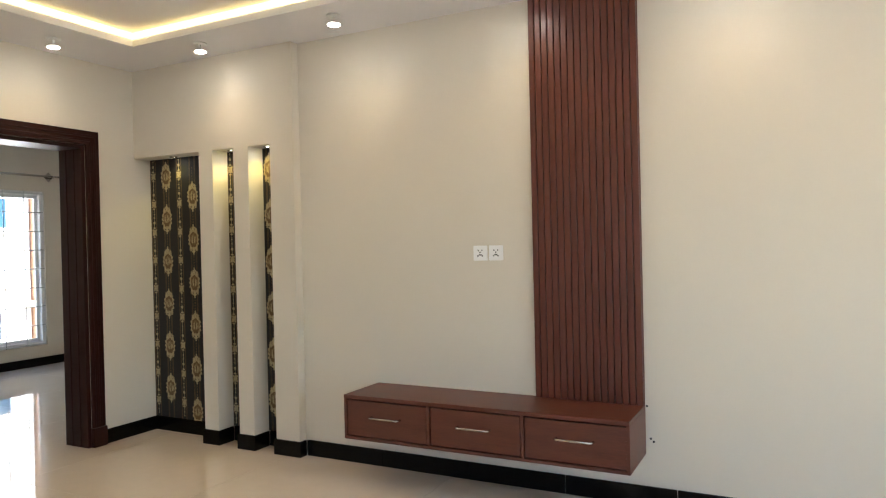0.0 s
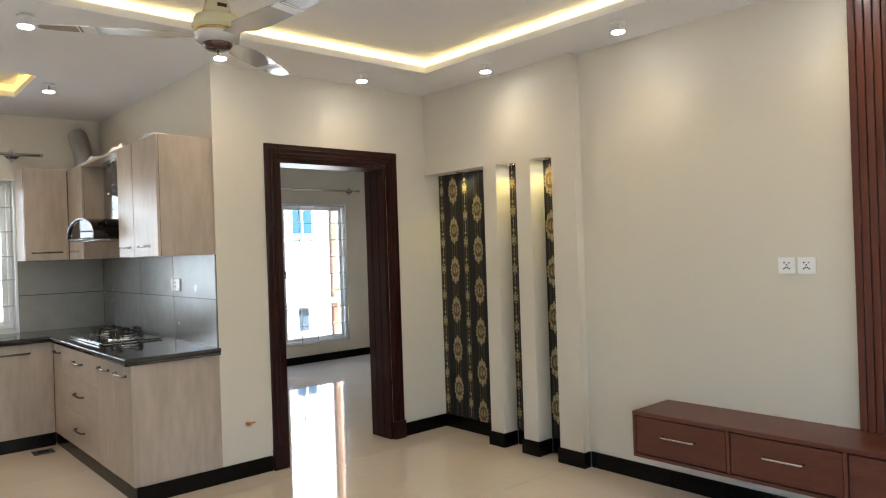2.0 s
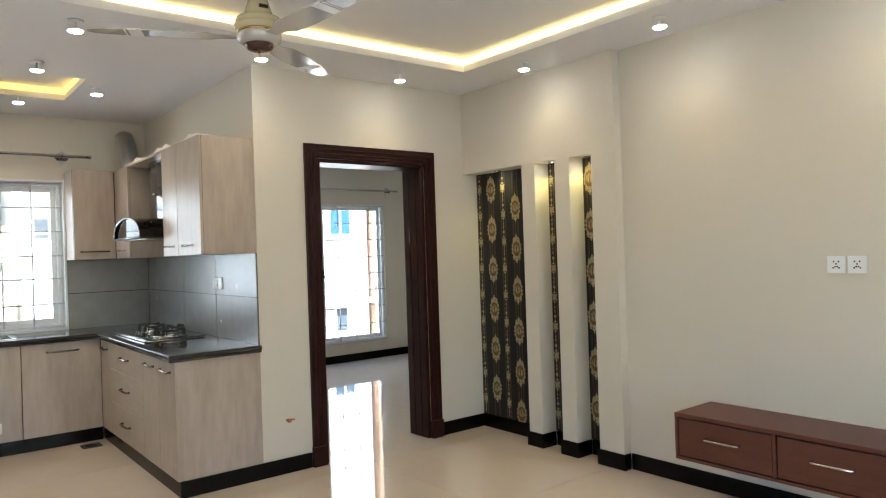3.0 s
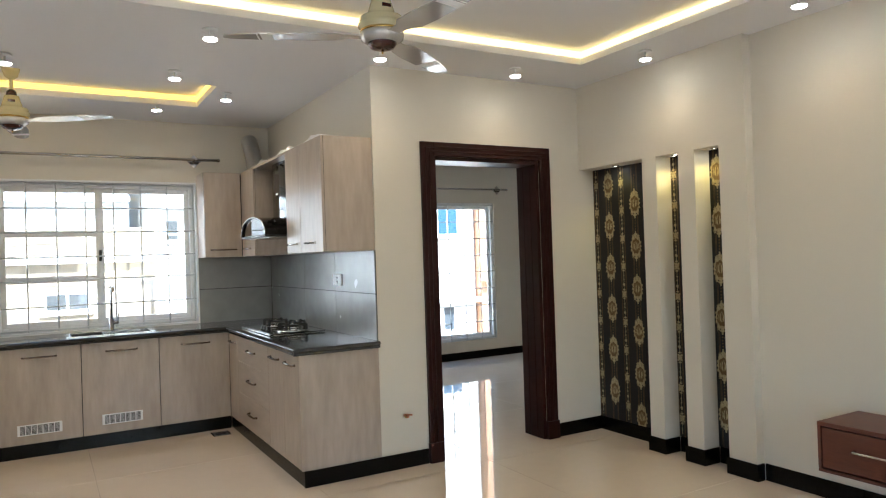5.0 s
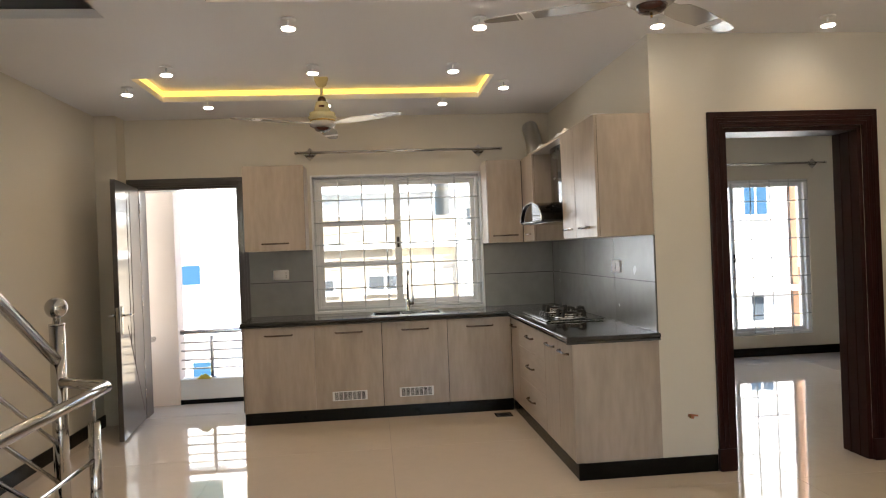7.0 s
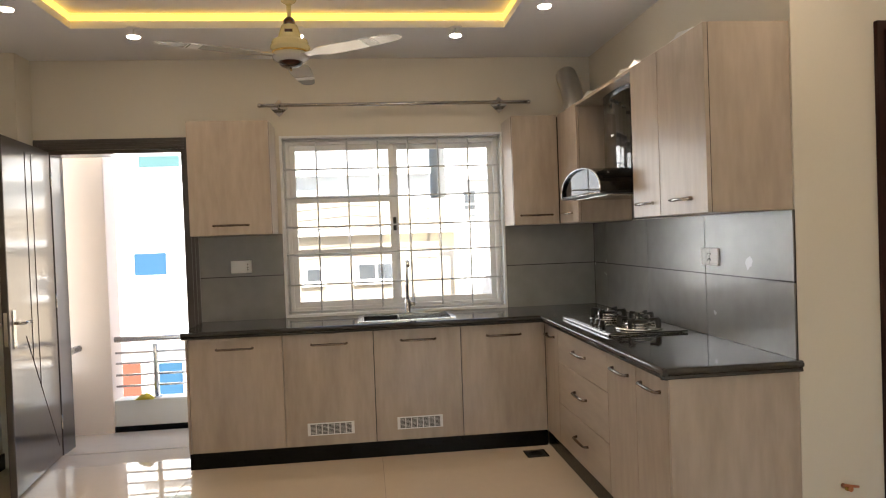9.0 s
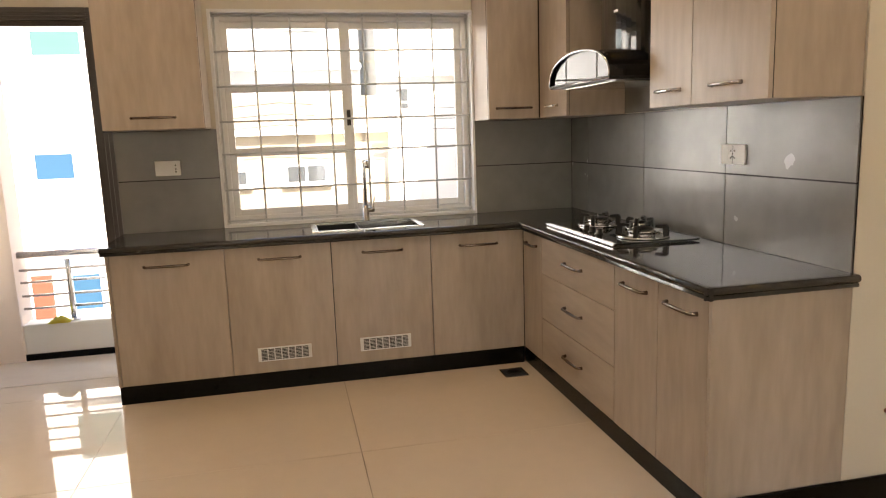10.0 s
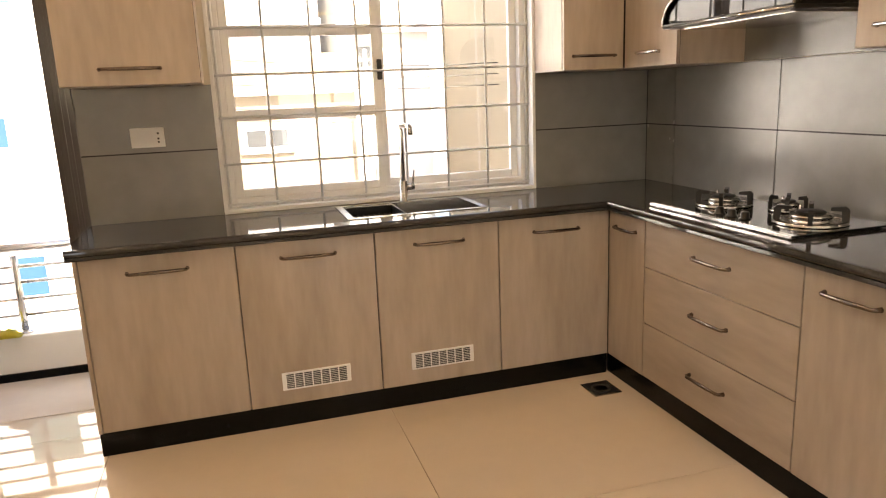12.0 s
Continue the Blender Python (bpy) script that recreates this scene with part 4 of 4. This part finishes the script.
for a in ((S0 + 0.014, S0 + 0.022, S2 + 0.014, S2 + 0.27), (S1 - 0.022, S1 - 0.014, S2 + 0.014, S2 + 0.27), (S0 + 0.022, S1 - 0.022, S2 + 0.014, S2 + 0.022), (S0 + 0.022, S1 - 0.022, S2 + 0.262, S2 + 0.27)):
    box(bk, *a, TOP - 0.06, TOP - 0.004)
basket = part("basket", bk, BLACK, sk, "black plastic draining basket")
for k in range(9):
    y = S2 + 0.03 + k * 0.027
    part("slat", boxed(S0 + 0.022, S1 - 0.022, y, y + 0.007, TOP - 0.05, TOP - 0.044), BLACK, basket)
part("drain", lathe(bmesh.new(), [(0.04, 0), (0.042, 0.003), (0.03, 0.003), (0.002, 0.001)], (-7.68, 0.66, zb)), CHROME, sk)
tp = thing("kitchen_tap", (-7.895, 0.545, TOP), "tall square-necked chrome kitchen tap", "tap")
tx, ty = -7.903, 0.545
part("base", lathe(bmesh.new(), [(0.027, 0), (0.027, 0.006), (0.021, 0.010), (0.021, 0.10), (0.018, 0.105)], (tx, ty, TOP)), CHROME, tp)
part("neck", tube(bmesh.new(), [(tx, ty, TOP + 0.10), (tx, ty, TOP + 0.36), (tx + 0.006, ty, TOP + 0.378), (tx + 0.02, ty, TOP + 0.385), (tx + 0.17, ty, TOP + 0.385), (tx + 0.185, ty, TOP + 0.378), (tx + 0.19, ty, TOP + 0.345)], 0.0125, 12), CHROME, tp)
lv = part("lever_body", tube(bmesh.new(), [(tx, ty + 0.015, TOP + 0.07), (tx, ty + 0.055, TOP + 0.07)], 0.017), CHROME, tp)
part("lever", tube(bmesh.new(), [(tx, ty + 0.048, TOP + 0.08), (tx, ty + 0.058, TOP + 0.155)], [0.006, 0.0045]), CHROME, lv)

e, bx = socket(XK + 0.009, -0.645, 1.284, "+x", (0.146, 0.09), "white double socket plate on the tiles", pins=False)
for v in (0.018, -0.006, -0.022):
    part("pin_hole", bx(0.042, 0.05, v - 0.004, v + 0.004, 0.0095, 0.0112), BLACK, e)
part("rocker", bx(-0.05, 0.02, -0.032, 0.032, 0.009, 0.012, 0.001), PLASTIC, e)
e, bx = socket(-6.138, YK - 0.009, 1.300, "-y", (0.168, 0.086), "white switch and socket plate on the tiles", pins=True)
part("rocker", bx(-0.06, -0.03, -0.03, 0.03, 0.009, 0.013, 0.001), PLASTIC, e)
part("seam", bx(0.0, 0.002, -0.04, 0.04, 0.0095, 0.0108), BLACK, e)

dr = thing("floor_drain", (-7.235, 1.31, 0), "square dark metal floor drain cover", "drain")
part("frame", boxed(-7.31, -7.16, 1.24, 1.385, 0.0005, 0.004, 0.001), STEEL, dr)
part("cover", boxed(-7.30, -7.17, 1.25, 1.375, 0.004, 0.0055), BLACK, dr)
part("ring", lathe(bmesh.new(), [(0.030, 0.0), (0.032, 0.003), (0.045, 0.003), (0.047, 0.0)], (-7.235, 1.312, 0.0055)), IRON, dr)


# ---- curtain rods ----
def rod(x, xw, y0, y1, z, label, brackets):
    e = thing("curtain_rod", (x, (y0 + y1) / 2, z), label, "curtain rod")
    part("rod", tube(bmesh.new(), [(x, y0, z), (x, y1, z)], 0.0135), CHROME, e)
    for y in (y0, y1):
        part("finial", lathe(bmesh.new(), [(0.004, -0.016), (0.014, -0.010), (0.018, 0), (0.014, 0.010), (0.004, 0.016)], (x, y, z), 16), CHROME, e)
    for y in brackets:
        b = part("bracket", tube(bmesh.new(), [(xw, y, z), (x, y, z)], 0.008), CHROME, e)
        prism_pts = [(y + 0.062 * math.cos(t), z + 0.062 * math.sin(t)) for t in (2 * math.pi * k / 4 for k in range(4))]
        part("wall_plate", prism(bmesh.new(), prism_pts, "x", xw, xw + 0.008), CHROME, b)
        part("holder", lathe(bmesh.new(), [(0.016, -0.012), (0.019, 0), (0.016, 0.012)], (x, y, z), 16), CHROME, b)


rod(-7.83, XK, -0.455, 1.488, 2.422, "polished steel curtain rod above the kitchen window", (-0.334, 1.287))
rod(-9.27, XF, 3.6, 5.81, 2.362, "polished steel curtain rod above the far window", (3.8, 5.70))


# ---- ceiling fans ----
def fan(loc, turn, top):
    x, y, z = loc
    e = thing("ceiling_fan", (x, y, z), "cream three-blade ceiling fan with a maroon cup", "ceiling fan", "ceiling fans")
    part("motor_housing", lathe(bmesh.new(), [(0.03, 0.20), (0.045, 0.195), (0.062, 0.14), (0.068, 0.118), (0.098, 0.110), (0.104, 0.098), (0.098, 0.088), (0.110, 0.080), (0.112, 0.066), (0.098, 0.054), (0.098, 0.046)], (x, y, z)), CREAM, e)
    part("trim_band", lathe(bmesh.new(), [(0.0985, 0.050), (0.102, 0.047), (0.102, 0.040), (0.096, 0.036)], (x, y, z)), GOLDM, e)
    part("rotor", lathe(bmesh.new(), [(0.098, 0.042), (0.104, 0.026), (0.100, 0.006), (0.082, -0.006), (0.068, -0.010)], (x, y, z)), BLADE, e)
    part("cup", lathe(bmesh.new(), [(0.069, -0.006), (0.066, -0.020), (0.054, -0.034), (0.030, -0.042), (0.010, -0.044)], (x, y, z)), MAROON, e)
    part("pull_tip", tube(bmesh.new(), [(x, y, z - 0.043), (x, y, z - 0.060)], [0.006, 0.004]), GOLDM, e)
    part("rod", tube(bmesh.new(), [(x, y, z + 0.20), (x, y, top)], 0.0125), CREAM, e)
    part("collar", lathe(bmesh.new(), [(0.036, 0.185), (0.032, 0.225), (0.020, 0.240)], (x, y, z)), MAROON, e)
    part("canopy", lathe(bmesh.new(), [(0.018, -0.075), (0.040, -0.060), (0.055, -0.015), (0.056, 0.0)], (x, y, top)), CREAM, e)
    part("badge", boxed(x + 0.055, x + 0.062, y - 0.022, y + 0.022, z + 0.145, z + 0.162, 0.002), MAROON, e)
    for k in range(3):
        a = radians(turn + 120 * k)
        m = Matrix.Translation((x, y, z + 0.018)) @ Matrix.Rotation(a, 4, "Z") @ Matrix.Rotation(radians(-4), 4, "X")
        bm = bmesh.new()
        ws = ((0.09, 0.030), (0.17, 0.034), (0.22, 0.064), (0.34, 0.070), (0.50, 0.060), (0.65, 0.046), (0.705, 0.034), (0.725, 0.014))
        up = [(r, w) for r, w in ws] + [(r, -w) for r, w in reversed(ws)]
        prism(bm, up, "z", 0.0, 0.004)
        bmesh.ops.transform(bm, matrix=m, verts=bm.verts)
        b = part("blade", bm, BLADE, e)
        bm = boxed(0.50, 0.555, -0.058, 0.058, -0.001, 0.0055)
        box(bm, 0.565, 0.572, -0.053, 0.053, -0.001, 0.0055)
        bmesh.ops.transform(bm, matrix=m, verts=bm.verts)
        part("stripe", bm, PVC, b)
        bm = boxed(0.06, 0.19, -0.020, 0.020, 0.004, 0.009, 0.002)
        bmesh.ops.transform(bm, matrix=m, verts=bm.verts)
        part("blade_iron", bm, CHROME, b)
    return e


fan((-4.06, 1.44, 2.478), 247, UP)
fan((-6.81, -0.13, 2.480), 56, UP)

# ---- stairs and rails ----
NX, NY = -5.02, -1.42
st = thing("staircase", (NX + 0.2, -1.8, 0), "cream staircase with dark granite treads", "staircase")
for k in range(9):
    x0 = -4.92 + 0.27 * k
    part("step", boxed(x0, x0 + 0.27, YL + 0.001, NY - 0.03, 0.0 if k < 1 else 0.175 * k - 0.1, 0.175 * (k + 1) - 0.03), PAINT, st)
    part("tread", boxed(x0 - 0.02, x0 + 0.27, YL + 0.001, NY - 0.02, 0.175 * (k + 1) - 0.03, 0.175 * (k + 1), 0.004), SKIRT, st)
rl = thing("stair_railing", (NX, NY, 0), "polished steel stair railing with a ball-topped newel post", "railing")
part("newel_post", tube(bmesh.new(), [(NX, NY, 0), (NX, NY, 1.16)], 0.038, 20), CHROME, rl)
part("newel_collar", lathe(bmesh.new(), [(0.039, 0), (0.039, 0.006), (0.020, 0.010), (0.017, 0.045)], (NX, NY, 1.155)), CHROME, rl)
bm = bmesh.new()
bmesh.ops.create_uvsphere(bm, u_segments=24, v_segments=14, radius=0.055, matrix=Matrix.Translation((NX, NY, 1.245)))
for f in bm.faces:
    f.smooth = True
part("newel_ball", bm, CHROME, rl)
SL = 0.175 / 0.27
for k, (h, r) in enumerate(((0.98, 0.030), (0.74, 0.011), (0.54, 0.011), (0.34, 0.011), (0.16, 0.011))):
    part("handrail" if k == 0 else "rail_bar", tube(bmesh.new(), [(NX + 0.03, NY, h), (NX + 2.4, NY, h + 2.37 * SL)], r, 14), CHROME, rl)
for x in (-3.9, -2.95):
    part("baluster", tube(bmesh.new(), [(x, NY, (x + 4.92) * SL), (x, NY, 0.98 + (x - NX) * SL)], 0.022, 14), CHROME, rl)
gr = thing("guard_railing", (-4.8, -1.12, 0), "polished steel guard railing beside the stairs", "railing")
GY, GZ = -1.12, 0.85
part("handrail", tube(bmesh.new(), [(NX + 0.03, NY + 0.03, GZ + 0.01), (-4.93, -1.25, GZ + 0.005), (-4.88, -1.14, GZ), (-4.84, GY, GZ), (-4.6, GY, GZ), (0.6, GY, GZ)], 0.028, 16), CHROME, gr)
for x in (-4.68, -3.6, -2.45, -1.3, -0.15):
    p = part("post", tube(bmesh.new(), [(x, GY, 0), (x, GY, GZ - 0.135)], 0.027, 18), CHROME, gr)
    part("post_pin", tube(bmesh.new(), [(x, GY, GZ - 0.135), (x, GY, GZ - 0.02)], 0.008, 10), CHROME, p)
    part("base_flange", lathe(bmesh.new(), [(0.05, 0), (0.05, 0.006), (0.030, 0.016)], (x, GY, 0.0)), CHROME, p)
for h in (0.18, 0.36, 0.54):
    part("rail_bar", tube(bmesh.new(), [(-4.74, GY, h), (0.6, GY, h)], 0.010, 10), CHROME, gr)
wb = thing("wall_rail_bracket", (-5.6, YL, 0.42), "steel bracket plates on the stair wall", "bracket")
for x in (-5.75, -5.60):
    part("plate", boxed(x, x + 0.05, YL, YL + 0.012, 0.42, 0.46, 0.003), CHROME, wb)

# ---- balcony ----
PX = -8.50
structure("balcony_floor", boxed(PX - 0.15, XK - 0.2, -2.3, YK, -0.2, -0.015), TILE, "polished tiles of the balcony floor", "floor")
structure("balcony_threshold", boxed(XK - 0.2, XK + 0.01, BY0 + 0.028, BY1 - 0.028, -0.012, 0.003), TILE, "pale polished door threshold", "threshold")
structure("balcony_parapet", boxed(PX - 0.15, PX, -1.76, YK - 0.02, -0.2, 0.25, 0.01), PLASTER, "low white balcony parapet", "wall")
structure("balcony_skirting", boxed(PX, PX + 0.012, -1.76, YK - 0.02, -0.015, 0.045), SKIRT, "black stone skirting of the balcony", "skirting")
structure("balcony_pillar", boxed(PX - 0.22, PX + 0.02, -2.06, -1.76, -0.2, 3.4, 0.01), PEACH, "peach rendered corner pillar of the balcony", "pillar")
structure("balcony_side_parapet", boxed(PX + 0.02, XK - 0.2, -2.21, -2.06, -0.2, 0.50, 0.01), PLASTER, "white side parapet of the balcony", "wall")
rg = thing("balcony_railing", (PX - 0.07, -0.5, 0.25), "polished steel balcony railing on the parapet", "railing")
part("handrail", tube(bmesh.new(), [(PX - 0.07, -1.76, 0.722), (PX - 0.07, YK - 0.02, 0.722)], 0.024), STEEL, rg)
for h in (0.347, 0.436, 0.53, 0.615):
    part("rail_bar", tube(bmesh.new(), [(PX - 0.07, -1.76, h), (PX - 0.07, YK - 0.02, h)], 0.009, 8), STEEL, rg)
for y in (-1.455, -0.40, 0.60, 1.60):
    p = part("post", tube(bmesh.new(), [(PX - 0.07, y, 0.25), (PX - 0.07, y, 0.68)], 0.019), STEEL, rg)
    part("flange", lathe(bmesh.new(), [(0.045, 0), (0.045, 0.006), (0.022, 0.014)], (PX - 0.07, y, 0.25), 18), STEEL, p)
sr = thing("side_railing", (PX + 0.2, -2.0, 0.5), "polished steel tube rail over the side parapet", "railing")
part("handrail", tube(bmesh.new(), [(PX + 0.02, -2.0, 0.68), (XK - 0.2, -2.0, 0.68)], 0.026), STEEL, sr)
part("post", tube(bmesh.new(), [(-8.3, -2.0, 0.50), (-8.3, -2.0, 0.66)], 0.016), STEEL, sr)
cl = thing("cloth", (PX - 0.02, -1.52, 0.25), "crumpled yellow cloth lying on the parapet", "cloth")
bm, rng = bmesh.new(), random.Random(9)
rows = [[bm.verts.new((PX - 0.055 + 0.018 * i, -1.60 + 0.016 * j, 0.252 + 0.055 * math.sin(math.pi * i / 5) * math.sin(math.pi * j / 9) * rng.uniform(0.55, 1.0))) for j in range(10)] for i in range(6)]
for ra, rb in zip(rows, rows[1:]):
    for j in range(9):
        bm.faces.new((ra[j], ra[j + 1], rb[j + 1], rb[j])).smooth = True
bmesh.ops.solidify(bm, geom=bm.faces[:], thickness=0.003)
part("sheet", bm, YELLOW, cl)

# ---- outside ----
structure("ground", boxed(-400, 300, -400, 400, -4.2, -4.0), GROUND, "dusty pale ground", "ground")


def house(x, y0, y1, z1, depth, wall, label, wins, bands=(), door=None):
    h = thing("house", (x - depth / 2, (y0 + y1) / 2, -4.0), label, "house", "houses opposite")
    part("wall", boxed(x - depth, x, y0, y1, -4.0, z1), wall, h)
    part("roof", boxed(x - depth - 0.1, x + 0.25, y0 - 0.1, y1 + 0.1, z1, z1 + 0.18), PLASTER, h)
    part("parapet", boxed(x - 0.15, x, y0, y1, z1 + 0.18, z1 + 0.9), wall, h)
    for z in bands:
        part("ledge", boxed(x, x + 0.45, y0, y1, z, z + 0.14), PLASTER, h)
    for (a, b, c, d, g) in wins:
        w = part("window", boxed(x - 0.02, x + 0.05, a, b, c, d, 0.01), PVC, h)
        n = 2 if b - a > 0.8 else 1
        for k in range(n):
            s = (b - a - 0.06) / n
            part("pane", boxed(x + 0.05, x + 0.056, a + 0.03 + s * k + 0.03, a + 0.03 + s * (k + 1) - 0.03, c + 0.06, d - 0.06), g, w)
        part("sill", boxed(x, x + 0.12, a - 0.08, b + 0.08, c - 0.08, c), PLASTER, w)
    if door:
        a, b, c, d, m = door
        part("door", boxed(x, x + 0.05, a, b, c, d, 0.01), m, h)
    return h


house(-15.0, -9.0, -1.6, 9.5, 6, PLASTER, "tall white rendered house with blue windows and an orange door",
      [(-3.66, -3.02, 0.91, 1.40, BLUEG), (-3.52, -2.74, 2.72, 3.58, TEALG), (-3.34, -2.83, -1.12, -0.46, BLUEG), (-5.4, -4.8, 0.8, 1.55, DARKG), (-3.52, -2.74, 5.1, 6.0, BLUEG)], (-0.10,), (-3.87, -3.58, -1.82, -0.50, ORANGE))
# kitchen-side houses: shade is put into the darker wall colours
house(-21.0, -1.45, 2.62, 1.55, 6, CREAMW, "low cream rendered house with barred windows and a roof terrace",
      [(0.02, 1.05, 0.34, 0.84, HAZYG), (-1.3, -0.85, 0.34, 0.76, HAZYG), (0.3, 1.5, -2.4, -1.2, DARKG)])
house(-24.5, -3.0, 2.35, 7.0, 6, DIMWHITE, "white rendered house with teal and grey windows",
      [(1.45, 2.55 - 0.3, 1.85, 2.70, TEALG), (-1.05, -0.55, 2.20, 2.72, HAZYG), (-2.2, -1.6, 2.2, 2.8, HAZYG), (0.2, 1.2, 4.6, 5.6, TEALG)], (3.4,))
house(-25.0, 2.9, 5.6, 7.0, 6, PLASTER, "pale house with small windows",
      [(3.4, 3.9, 2.2, 2.9, HAZYG)], (3.2,))
house(-17.5, 5.9, 8.6, 5.5, 7, CREAMW, "cream house with ledges, render darkened as if in shade",
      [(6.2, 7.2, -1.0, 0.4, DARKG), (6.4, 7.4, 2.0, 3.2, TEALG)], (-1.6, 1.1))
house(-20.0, 8.9, 12.05, 8.0, 8, PLASTER, "white house with blue windows",
      [(10.66, 11.46, 2.05, 2.94, BLUEG), (10.78, 11.26, -0.95, -0.12, DARKG), (9.2, 9.9, 2.0, 2.85, BLUEG)], (-0.05,))
house(-19.7, 12.10, 18.0, 8.0, 8, TERRA, "terracotta coloured house with blue windows",
      [(13.0, 14.2, 2.0, 3.0, BLUEG), (13.0, 14.2, -0.9, 0.1, DARKG)], (0.6,))

# street pole with cables behind the low house
up = thing("utility_pole", (-20.2, 2.75, -4.0), "grey steel utility pole carrying overhead cables", "pole")
part("mast", tube(bmesh.new(), [(-20.2, 2.75, -4.0), (-20.2, 2.75, 2.45)], [0.06, 0.045], 12), GREYW, up)
for z in (1.7, 1.95, 2.2):
    part("crossarm", boxed(-20.24, -20.16, 2.42, 3.08, z, z + 0.05, 0.005), GREYW, up)
for z, y0, y1 in ((2.28, -9.0, 9.0), (2.03, -9.0, 9.0), (1.78, -9.0, 9.0)):
    part("cable", tube(bmesh.new(), [(-20.2, y0 + (y1 - y0) * k / 12, z - 0.22 * math.sin(math.pi * ((k % 6) / 6))) for k in range(13)], 0.012, 6), BLACK, up)
structure("garden_wall", boxed(-14.2, -14.0, -12, 16, -4.0, -2.2), PEACH, "peach boundary wall", "wall")

# ---- floor tiles ----
TX, TY, TX0, TY0 = 1.215, 1.215, -6.435, 0.310
me = shared("floor_tile", boxed(-TX / 2 + 0.001, TX / 2 - 0.001, -TY / 2 + 0.001, TY / 2 - 0.001, -0.012, 0, 0.0008), TILE)
x = TX0 + TX / 2 - 3 * TX
while x < XB + 0.5:
    y = TY0 + TY / 2 - 3 * TY
    while y < 7.0:
        if not (x < -8.4 and y < 2.2 - 0.6):
            piece("floor_tile", me, floor, (x, y, 0))
        y += TY
    x += TX
